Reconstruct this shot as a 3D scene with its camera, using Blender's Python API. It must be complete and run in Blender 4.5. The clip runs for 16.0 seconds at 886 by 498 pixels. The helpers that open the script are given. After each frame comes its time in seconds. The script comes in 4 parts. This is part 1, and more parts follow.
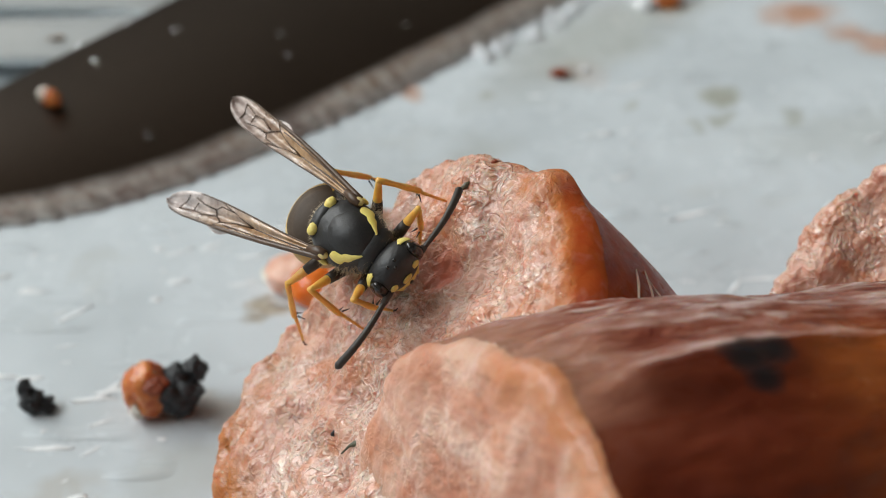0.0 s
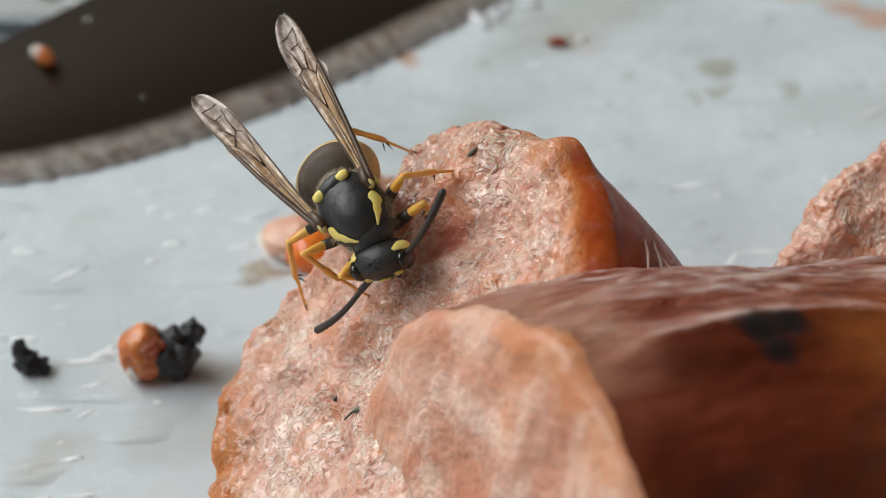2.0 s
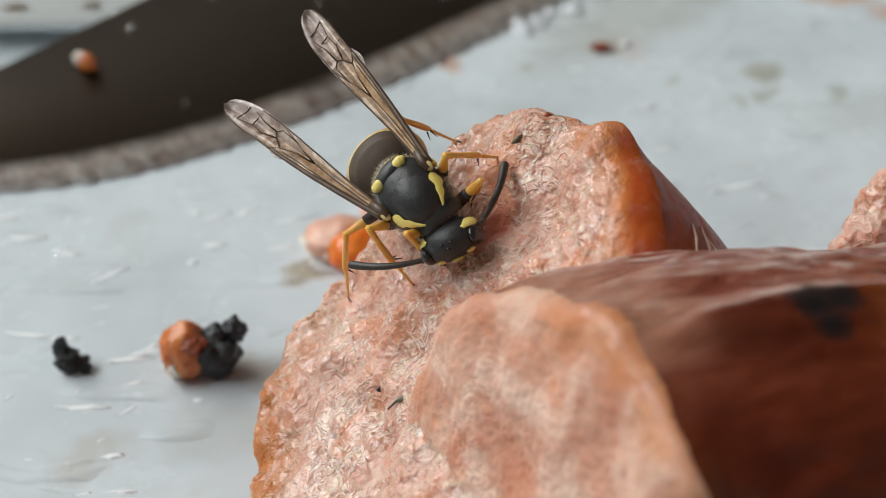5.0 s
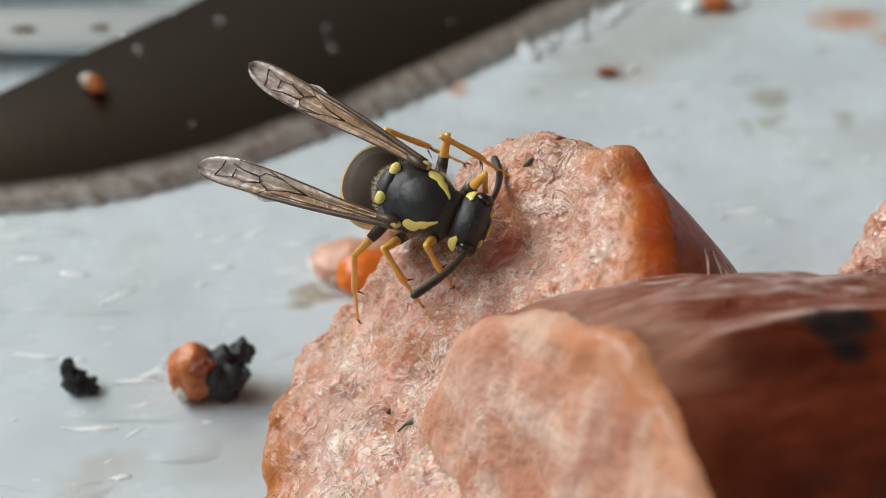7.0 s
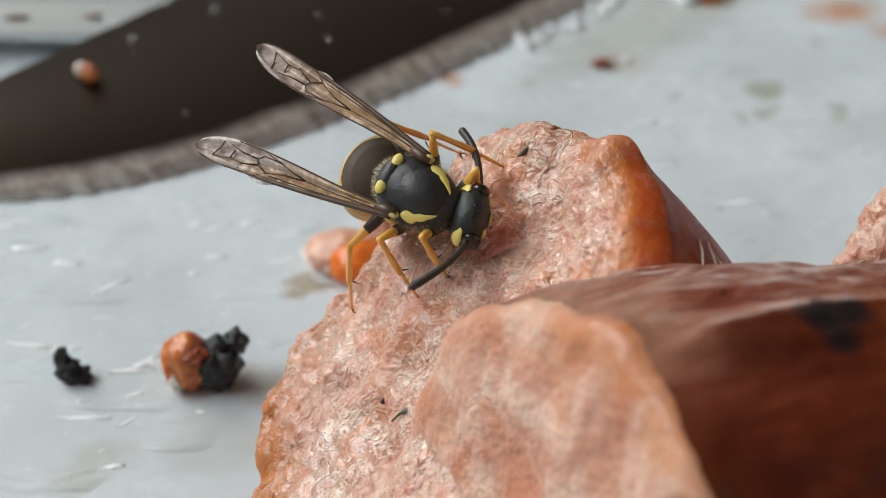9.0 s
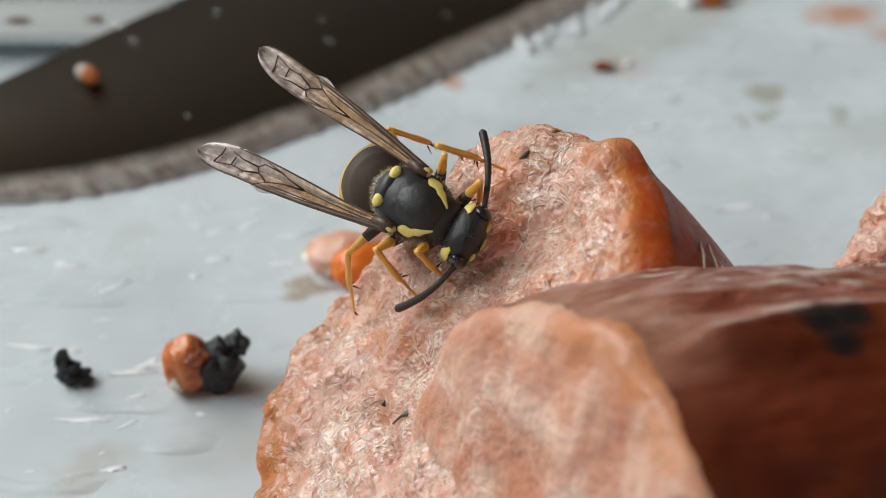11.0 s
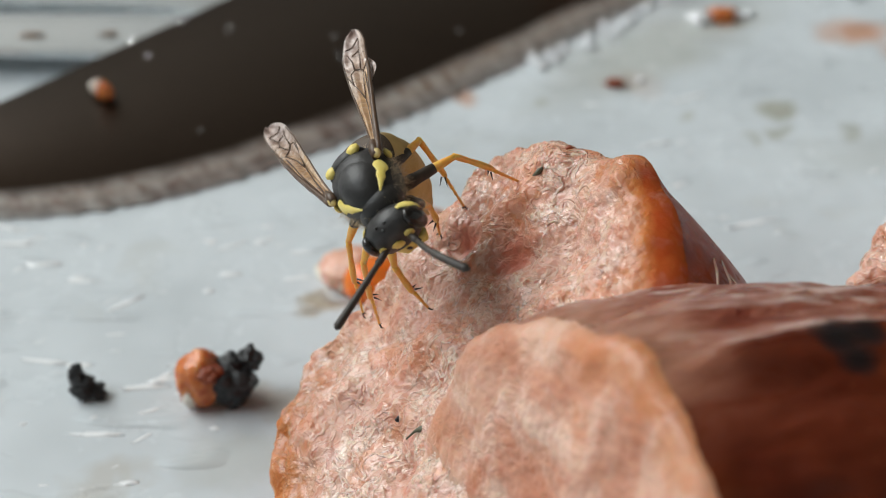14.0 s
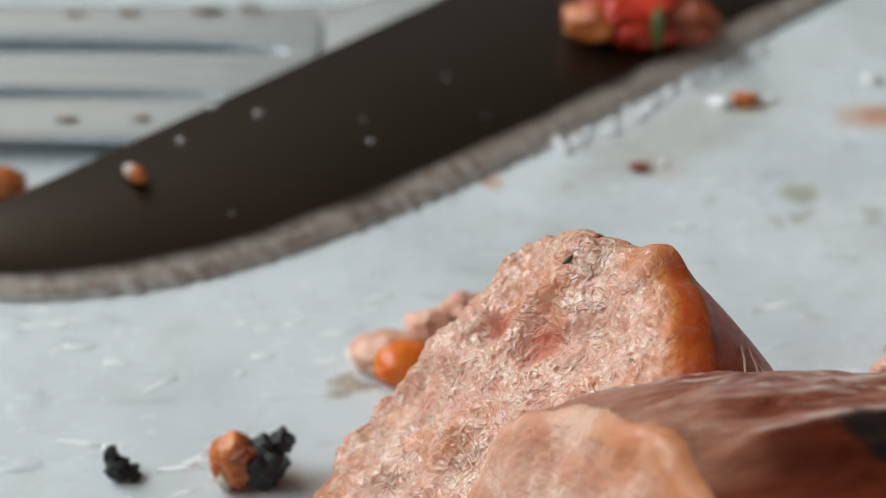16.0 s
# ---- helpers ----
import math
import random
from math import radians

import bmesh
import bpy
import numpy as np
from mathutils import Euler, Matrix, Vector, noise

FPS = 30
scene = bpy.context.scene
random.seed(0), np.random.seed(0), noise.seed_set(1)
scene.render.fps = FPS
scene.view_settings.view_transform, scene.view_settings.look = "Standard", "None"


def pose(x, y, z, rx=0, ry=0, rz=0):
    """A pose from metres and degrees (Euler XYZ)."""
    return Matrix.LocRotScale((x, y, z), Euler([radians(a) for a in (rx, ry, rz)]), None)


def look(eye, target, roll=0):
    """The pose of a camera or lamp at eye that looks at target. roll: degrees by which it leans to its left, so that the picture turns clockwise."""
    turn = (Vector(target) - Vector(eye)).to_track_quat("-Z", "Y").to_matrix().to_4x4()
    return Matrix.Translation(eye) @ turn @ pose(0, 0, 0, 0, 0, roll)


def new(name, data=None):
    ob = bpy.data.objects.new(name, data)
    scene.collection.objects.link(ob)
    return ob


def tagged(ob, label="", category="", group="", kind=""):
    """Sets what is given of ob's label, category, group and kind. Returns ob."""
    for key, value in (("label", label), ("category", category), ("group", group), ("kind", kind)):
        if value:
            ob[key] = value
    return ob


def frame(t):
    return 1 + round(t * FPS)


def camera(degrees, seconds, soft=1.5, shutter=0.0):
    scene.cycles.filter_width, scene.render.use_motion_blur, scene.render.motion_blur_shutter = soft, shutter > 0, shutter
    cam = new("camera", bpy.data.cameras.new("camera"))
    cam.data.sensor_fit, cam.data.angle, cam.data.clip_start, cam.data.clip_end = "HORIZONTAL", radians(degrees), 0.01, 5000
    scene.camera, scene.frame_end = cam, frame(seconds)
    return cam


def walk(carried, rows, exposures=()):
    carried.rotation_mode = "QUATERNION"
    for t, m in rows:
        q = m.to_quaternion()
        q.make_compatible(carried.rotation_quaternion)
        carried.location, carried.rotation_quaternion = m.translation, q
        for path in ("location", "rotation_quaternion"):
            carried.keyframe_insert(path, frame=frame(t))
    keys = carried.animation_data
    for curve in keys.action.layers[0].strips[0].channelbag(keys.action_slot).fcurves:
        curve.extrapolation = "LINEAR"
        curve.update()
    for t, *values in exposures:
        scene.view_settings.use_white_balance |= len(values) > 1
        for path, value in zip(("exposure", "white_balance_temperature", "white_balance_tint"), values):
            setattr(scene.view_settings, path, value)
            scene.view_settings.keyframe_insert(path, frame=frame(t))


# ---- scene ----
MM = 0.001
cam = camera(28.0, 16.0, soft=0.85)
cam.data.dof.use_dof = True
cam.data.dof.focus_distance = 0.083
cam.data.dof.aperture_fstop = 49.0
walk(cam, [
    (0.0, look((0.00226, 0.00048, 0.06631), (0.00256, 0.08146, 0.00764), -1.22)),
    (0.5, look((0.00163, 0.00069, 0.06629), (0.00240, 0.08128, 0.00709), -0.57)),
    (1.0, look((0.00131, 0.00093, 0.06606), (0.00286, 0.08105, 0.00622), 0.00)),
    (1.5, look((0.00097, 0.00082, 0.06611), (0.00290, 0.08107, 0.00647), 0.36)),
    (2.0, look((0.00048, 0.00089, 0.06587), (0.00251, 0.08082, 0.00580), 0.54)),
    (2.5, look((0.00013, 0.00101, 0.06534), (0.00167, 0.08057, 0.00477), 0.51)),
    (3.0, look((0.00018, 0.00085, 0.06548), (0.00164, 0.08061, 0.00519), 0.56)),
    (3.5, look((-0.00004, 0.00073, 0.06535), (0.00116, 0.08080, 0.00546), 0.40)),
    (4.0, look((-0.00019, 0.00075, 0.06519), (0.00077, 0.08052, 0.00489), 0.29)),
    (4.5, look((0.00007, 0.00053, 0.06490), (0.00047, 0.08082, 0.00529), -0.06)),
    (5.0, look((0.00030, 0.00026, 0.06311), (0.00006, 0.08164, 0.00500), -0.56)),
    (5.2, look((0.00007, 0.00039, 0.06298), (-0.00061, 0.08235, 0.00569), -0.63)),
    (7.5, look((-0.00041, 0.00013, 0.06300), (-0.00023, 0.08236, 0.00610), 0.01)),
    (8.0, look((-0.00046, 0.00018, 0.06296), (-0.00015, 0.08242, 0.00608), 0.08)),
    (8.5, look((-0.00047, 0.00027, 0.06285), (-0.00017, 0.08227, 0.00562), 0.12)),
    (9.0, look((-0.00045, 0.00015, 0.06284), (-0.00008, 0.08213, 0.00557), 0.20)),
    (11.5, look((-0.00051, 0.00011, 0.06283), (-0.00017, 0.08220, 0.00572), 0.29)),
    (12.0, look((-0.00055, -0.00008, 0.06291), (-0.00022, 0.08201, 0.00580), 0.32)),
    (12.5, look((-0.00062, -0.00011, 0.06304), (-0.00037, 0.08229, 0.00637), 0.30)),
    (13.0, look((-0.00061, -0.00008, 0.06302), (-0.00054, 0.08245, 0.00656), 0.22)),
    (13.5, look((-0.00065, -0.00007, 0.06299), (-0.00072, 0.08259, 0.00671), 0.23)),
    (14.0, look((-0.00077, -0.00006, 0.06301), (-0.00087, 0.08250, 0.00658), 0.28)),
    (14.5, look((-0.00083, -0.00020, 0.06332), (-0.00113, 0.08317, 0.00809), 0.21)),
    (15.0, look((-0.00130, -0.00061, 0.06413), (-0.00182, 0.08350, 0.01004), 0.17)),
    (15.5, look((-0.00139, -0.00071, 0.06425), (-0.00226, 0.08382, 0.01082), 0.10)),
    (16.0, look((-0.00146, -0.00118, 0.06465), (-0.00256, 0.08357, 0.01157), -0.01)),
])

# ---- sky and the light of an assumed window ----
# unseen window added as source of the soft light from back left
ASSUMED_WINDOW = Vector((-1.20, 0.82, 1.26))
world = bpy.data.worlds.new("sky")
scene.world = world
world.use_nodes = True
wn = world.node_tree
sky = wn.nodes.new("ShaderNodeTexSky")
sky.sky_type, sky.sun_disc = "NISHITA", False
sky.sun_elevation, sky.sun_rotation = radians(42), radians(-56)
sky.air_density, sky.dust_density = 1.2, 3.0
wn.links.new(sky.outputs[0], wn.nodes["Background"].inputs[0])
wn.nodes["Background"].inputs[1].default_value = 0.10
lamp = bpy.data.lights.new("window_light", "AREA")
lamp.shape, lamp.size, lamp.size_y = "RECTANGLE", 2.70, 1.02
lamp.energy, lamp.color = 61.5, (0.90, 0.98, 1.0)
window_light = new("window_light", lamp)
window_light.matrix_world = look(ASSUMED_WINDOW, ASSUMED_WINDOW + Vector((1, 0, 0)))
scene.view_settings.exposure = 0.0


# ---- materials ----
class Nodes:
    """A small builder for one principled material."""

    def __init__(self, name):
        self.m = bpy.data.materials.new(name)
        self.m.use_nodes = True
        self.t = self.m.node_tree
        self.p = self.t.nodes["Principled BSDF"]
        self.co = self.t.nodes.new("ShaderNodeTexCoord").outputs["Object"]

    def node(self, kind, **values):
        n = self.t.nodes.new(kind)
        for key, value in values.items():
            sock = n.inputs[key]
            if hasattr(value, "is_output"):
                self.t.links.new(value, sock)
            else:
                sock.default_value = value
        return n

    def link(self, a, b):
        self.t.links.new(a, b)

    def noise(self, size, detail=4.0, rough=0.55, warp=0.0, co=None):
        """Noise with features of about size millimetres."""
        n = self.node("ShaderNodeTexNoise", Vector=co or self.co, Scale=1 / (size * MM), Detail=detail, Roughness=rough, Distortion=warp)
        return n.outputs["Fac"]

    def ramp(self, fac, stops):
        n = self.node("ShaderNodeValToRGB", Fac=fac)
        e = n.color_ramp.elements
        while len(e) < len(stops):
            e.new(0.5)
        for k, (at, c) in zip(e, stops):
            k.position = at
            k.color = (*c, 1) if len(c) == 3 else c
        return n.outputs["Color"]

    def mix(self, fac, a, b):
        n = self.t.nodes.new("ShaderNodeMix")
        n.data_type = "RGBA"
        for sock, value in ((n.inputs[0], fac), (n.inputs[6], a), (n.inputs[7], b)):
            if hasattr(value, "is_output"):
                self.t.links.new(value, sock)
            elif isinstance(value, tuple):
                sock.default_value = (*value, 1)
            else:
                sock.default_value = value
        return n.outputs[2]

    def math(self, op, a, b=0.0):
        n = self.t.nodes.new("ShaderNodeMath")
        n.operation = op
        for sock, value in zip(n.inputs, (a, b)):
            if hasattr(value, "is_output"):
                self.t.links.new(value, sock)
            else:
                sock.default_value = value
        return n.outputs[0]

    def bump(self, height, depth, strength=1.0):
        """Relief of about depth millimetres."""
        before = self.p.inputs["Normal"].links
        n = self.node("ShaderNodeBump", Height=height, Strength=strength, Distance=depth * MM)
        if before:
            self.t.links.new(before[0].from_socket, n.inputs["Normal"])
        self.t.links.new(n.outputs[0], self.p.inputs["Normal"])

    def set(self, **values):
        for key, value in values.items():
            sock = self.p.inputs[key.replace("_", " ")]
            if hasattr(value, "is_output"):
                self.t.links.new(value, sock)
            elif isinstance(value, tuple) and len(value) == 3 and sock.type == "RGBA":
                sock.default_value = (*value, 1)
            else:
                sock.default_value = value
        return self


def plain(name, a, b, size, rough=0.5, metal=0.0, relief=0.0, fine=None, **more):
    """Two tones mottled at two scales."""
    n = Nodes(name)
    big, small = n.noise(size, 3), n.noise(fine or size / 6, 3)
    f = n.math("MULTIPLY_ADD", small, 0.5)
    f.node.inputs[2].default_value = 0.0
    f = n.math("ADD", f, n.math("MULTIPLY", big, 0.6))
    n.set(Base_Color=n.ramp(f, [(0.35, a), (0.75, b)]), Metallic=metal, **more)
    n.set(Roughness=rough)
    if relief:
        n.bump(small, relief)
    return n.m


def attribute(n, name):
    """A value stored on the mesh by the builder."""
    a = n.t.nodes.new("ShaderNodeAttribute")
    a.attribute_name = name
    return a.outputs["Fac"]


TAN, OLIVE, RUST, DARK = (0.36, 0.27, 0.16), (0.34, 0.33, 0.25), (0.55, 0.22, 0.08), (0.10, 0.07, 0.045)
# grease stains on the plate, one with painted shadow: place, half sizes, turn, colour, strength
STAINS_AND_SHADE = (
    (-8.4, 85.8, 2.0, 1.2, 10, TAN, 0.75), (-7.3, 86.3, 1.0, 0.6, 0, DARK, 0.35), (11.5, 113.3, 1.6, 1.4, 0, DARK, 0.9), (12.6, 113.4, 3.2, 2.4, 0, RUST, 0.18),
    (22.7, 109.3, 1.6, 1.8, 0, OLIVE, 0.75), (22.6, 106.4, 1.6, 1.2, 0, OLIVE, 0.6), (20.0, 105.6, 1.2, 1.2, 0, OLIVE, 0.45), (16.0, 109.3, 1.3, 1.2, 0, OLIVE, 0.45),
    (27.6, 106.8, 1.2, 0.9, 0, OLIVE, 0.5), (31.0, 122.0, 3.4, 3.2, 0, RUST, 0.75), (36.0, 116.5, 6.0, 2.2, -35, RUST, 0.6), (20.8, 123.8, 1.8, 1.6, 0, (0.42, 0.24, 0.08), 0.7),
    # the band turned 44: grease film, with the knife's shadow and reflection painted in
    (5.0, 96.5, 7.0, 5.0, 0, TAN, 0.35), (0.0, 111.4, 1.6, 1.2, 0, RUST, 0.6), (15.0, 119.0, 16.0, 5.0, 44, OLIVE, 0.42), (-10.5, 77.0, 3.5, 1.8, 0, TAN, 0.4),
    (0.0, 88.0, 4.0, 2.0, 20, TAN, 0.3), (-19.0, 70.0, 3.0, 2.0, 30, TAN, 0.3), (-12.0, 72.0, 4.0, 2.5, 10, OLIVE, 0.25), (14.0, 88.0, 1.0, 0.8, 0, TAN, 0.6), (-34.6, 108.6, 2.6, 2.0, 0, RUST, 0.8),
    (4.5, 103.0, 5.0, 2.5, 30, OLIVE, 0.25), (30.0, 104.0, 9.0, 4.0, 10, OLIVE, 0.2), (6.0, 111.0, 1.0, 0.8, 0, OLIVE, 0.5),
)


def plate_material():
    n = Nodes("white_glaze")
    cloud, speck = n.noise(24, 4), n.noise(5, 5, 0.6)
    base = n.ramp(cloud, [(0.3, (0.505, 0.545, 0.565)), (0.55, (0.645, 0.69, 0.715)), (0.8, (0.565, 0.60, 0.61))])
    grease = n.ramp(n.noise(11, 4, 0.6, 0.6), [(0.58, (0, 0, 0)), (0.72, (1, 1, 1))])
    base = n.mix(n.math("MULTIPLY", grease, 0.32), base, (0.46, 0.44, 0.37))
    wob = n.node("ShaderNodeTexNoise", Vector=n.co, Scale=260.0, Detail=4.0).outputs["Color"]
    moved = n.node("ShaderNodeVectorMath", **{})
    moved.operation = "MULTIPLY_ADD"
    n.link(wob, moved.inputs[0])
    moved.inputs[1].default_value = (0.006, 0.006, 0.0)
    n.link(n.co, moved.inputs[2])
    for x, y, rx, ry, turn, colour, strength in STAINS_AND_SHADE:
        m = n.node("ShaderNodeMapping", Vector=moved.outputs[0], Location=((x + 3) * MM, (y + 3) * MM, 0), Rotation=(0, 0, radians(turn)), Scale=(rx * MM, ry * MM, 1.0))
        m.vector_type = "TEXTURE"
        far = n.node("ShaderNodeVectorMath", Vector=m.outputs[0])
        far.operation = "LENGTH"
        mask = n.ramp(far.outputs["Value"], [(0.35, (1, 1, 1)), (1.0, (0, 0, 0))])
        base = n.mix(n.math("MULTIPLY", mask, strength), base, colour)
    n.set(Base_Color=base, Roughness=n.ramp(speck, [(0.35, (0.14,) * 3), (0.7, (0.36,) * 3)]), Coat_Weight=0.5, Coat_Roughness=0.08)
    stretch = n.node("ShaderNodeMapping", Vector=n.co, Scale=(0.45, 1.3, 1.0)).outputs[0]
    n.bump(n.ramp(n.noise(2.6, 1.5, 0.5, 0.3, co=stretch), [(0.60, (0, 0, 0)), (0.76, (1, 1, 1))]), 0.20, 1.0)
    n.bump(n.noise(8, 2), 0.5, 0.6)
    return n.m


def cut_material(name, pale, flesh, deep, relief, wet, shine, grain, coarse=1.0, crust=0.9):
    """Ground meat, cut across: flesh with pale fat grains and painted wet glints, redder pits, a browned greasy rim."""
    n = Nodes(name)
    big, mid = n.noise(6.0, 4, 0.6, 0.5), n.noise(1.9 * coarse, 5, 0.65 - 0.05 * coarse, 1.0)
    warp = n.node("ShaderNodeTexNoise", Vector=n.co, Scale=2600.0, Detail=3.0).outputs["Color"]
    bent = n.t.nodes.new("ShaderNodeVectorMath")
    bent.operation = "MULTIPLY_ADD"
    n.link(warp, bent.inputs[0])
    bent.inputs[1].default_value = (0.0009, 0.0009, 0.0009)
    n.link(n.co, bent.inputs[2])
    cell = n.node("ShaderNodeTexVoronoi", Vector=bent.outputs[0], Scale=1900.0)
    cell.feature = "SMOOTH_F1"
    lump, shade = cell.outputs["Distance"], cell.outputs["Color"]
    fine = n.noise(0.20, 3, 0.6, 1.0)
    base = n.ramp(big, [(0.30, deep), (0.42, flesh), (0.58, flesh), (0.72, deep)])
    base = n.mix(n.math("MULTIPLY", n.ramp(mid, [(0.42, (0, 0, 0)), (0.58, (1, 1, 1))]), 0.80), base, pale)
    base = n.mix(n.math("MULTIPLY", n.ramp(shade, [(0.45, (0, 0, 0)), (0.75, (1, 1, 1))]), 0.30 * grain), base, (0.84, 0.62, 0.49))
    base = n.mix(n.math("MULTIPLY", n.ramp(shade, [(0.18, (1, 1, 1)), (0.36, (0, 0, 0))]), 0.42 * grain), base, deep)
    # pale fibres of fat, with wet glints put into their colour
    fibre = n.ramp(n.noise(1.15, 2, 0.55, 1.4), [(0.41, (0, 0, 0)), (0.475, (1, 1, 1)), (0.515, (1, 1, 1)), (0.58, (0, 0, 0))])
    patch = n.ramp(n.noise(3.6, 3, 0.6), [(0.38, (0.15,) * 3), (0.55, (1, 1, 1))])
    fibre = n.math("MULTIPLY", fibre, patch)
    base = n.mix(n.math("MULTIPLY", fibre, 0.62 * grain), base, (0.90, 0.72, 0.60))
    orange = n.ramp(n.noise(3.1 * coarse, 4, 0.6, 0.6), [(0.51, (0, 0, 0)), (0.64, (1, 1, 1))])
    base = n.mix(n.math("MULTIPLY", orange, 0.75), base, (0.55, 0.20, 0.085))
    tender = n.ramp(n.noise(2.7, 3, 0.55, 0.8), [(0.50, (0, 0, 0)), (0.60, (1, 1, 1))])
    base = n.mix(n.math("MULTIPLY", tender, 0.5), base, flesh)
    pit = attribute(n, "pit")
    base = n.mix(n.math("MULTIPLY", pit, 0.85), base, (0.48, 0.105, 0.052))
    rim = n.math("MULTIPLY", attribute(n, "rim"), n.ramp(n.noise(2.0, 4, 0.65, 0.5), [(0.36, (0.0,) * 3), (0.50, (1, 1, 1))]))
    base = n.mix(n.math("MULTIPLY", rim, crust), base, (0.47, 0.155, 0.032))
    greasy = attribute(n, "greasy")
    patchy = n.math("MULTIPLY", n.math("SUBTRACT", n.noise(2.4, 4, 0.6, 0.5), 0.5), 1.6)
    greasy = n.math("MULTIPLY", greasy, n.ramp(n.math("ADD", greasy, patchy), [(0.25, (0.25,) * 3), (0.75, (1, 1, 1))]))
    tone = n.ramp(greasy, [(0.2, (0.64, 0.33, 0.23)), (0.45, (0.58, 0.23, 0.10)), (0.75, (0.52, 0.155, 0.040)), (1.0, (0.34, 0.045, 0.012))])
    base = n.mix(n.math("MULTIPLY", greasy, n.ramp(n.noise(2.4, 3, 0.6, 0.6), [(0.36, (0.98,) * 3), (0.60, (0.72,) * 3)])), base, tone)
    n.set(Base_Color=base, Roughness=n.math("ADD", n.ramp(fine, [(0.35, (wet,) * 3), (0.7, (wet + 0.22,) * 3)]), n.math("MULTIPLY", n.math("MAXIMUM", n.math("MAXIMUM", greasy, pit), n.math("MULTIPLY", tender, 0.5)), 0.40)), Specular_IOR_Level=n.math("MULTIPLY", n.math("SUBTRACT", 1.0, greasy), 0.5), Coat_Weight=n.math("MULTIPLY", n.math("SUBTRACT", 1.0, n.math("MAXIMUM", n.math("MAXIMUM", greasy, pit), n.math("MULTIPLY", tender, 0.8))), shine), Coat_Roughness=0.10, Subsurface_Weight=0.5, Subsurface_Radius=(1.0, 0.42, 0.25), Subsurface_Scale=0.0009)
    calm = n.math("SUBTRACT", 1.0, n.math("MULTIPLY", n.math("MAXIMUM", n.math("MAXIMUM", n.math("MULTIPLY", greasy, greasy), pit), n.math("MAXIMUM", n.math("MULTIPLY", orange, 0.7), n.math("MULTIPLY", tender, 0.75))), 0.8))
    n.bump(n.math("MULTIPLY", mid, calm), 0.25 * relief, 0.7)
    n.bump(n.math("MULTIPLY", lump, calm), -0.15 * relief, 1.0)
    strand = n.node("ShaderNodeTexVoronoi", Vector=bent.outputs[0], Scale=2300.0).outputs["Distance"]
    n.bump(n.math("MULTIPLY", strand, calm), -0.06 * relief, 1.0)
    n.bump(n.math("MULTIPLY", fibre, calm), 0.09 * relief, 1.0)
    n.bump(n.math("MULTIPLY", fine, calm), 0.03 * relief, 0.8)
    return n.m


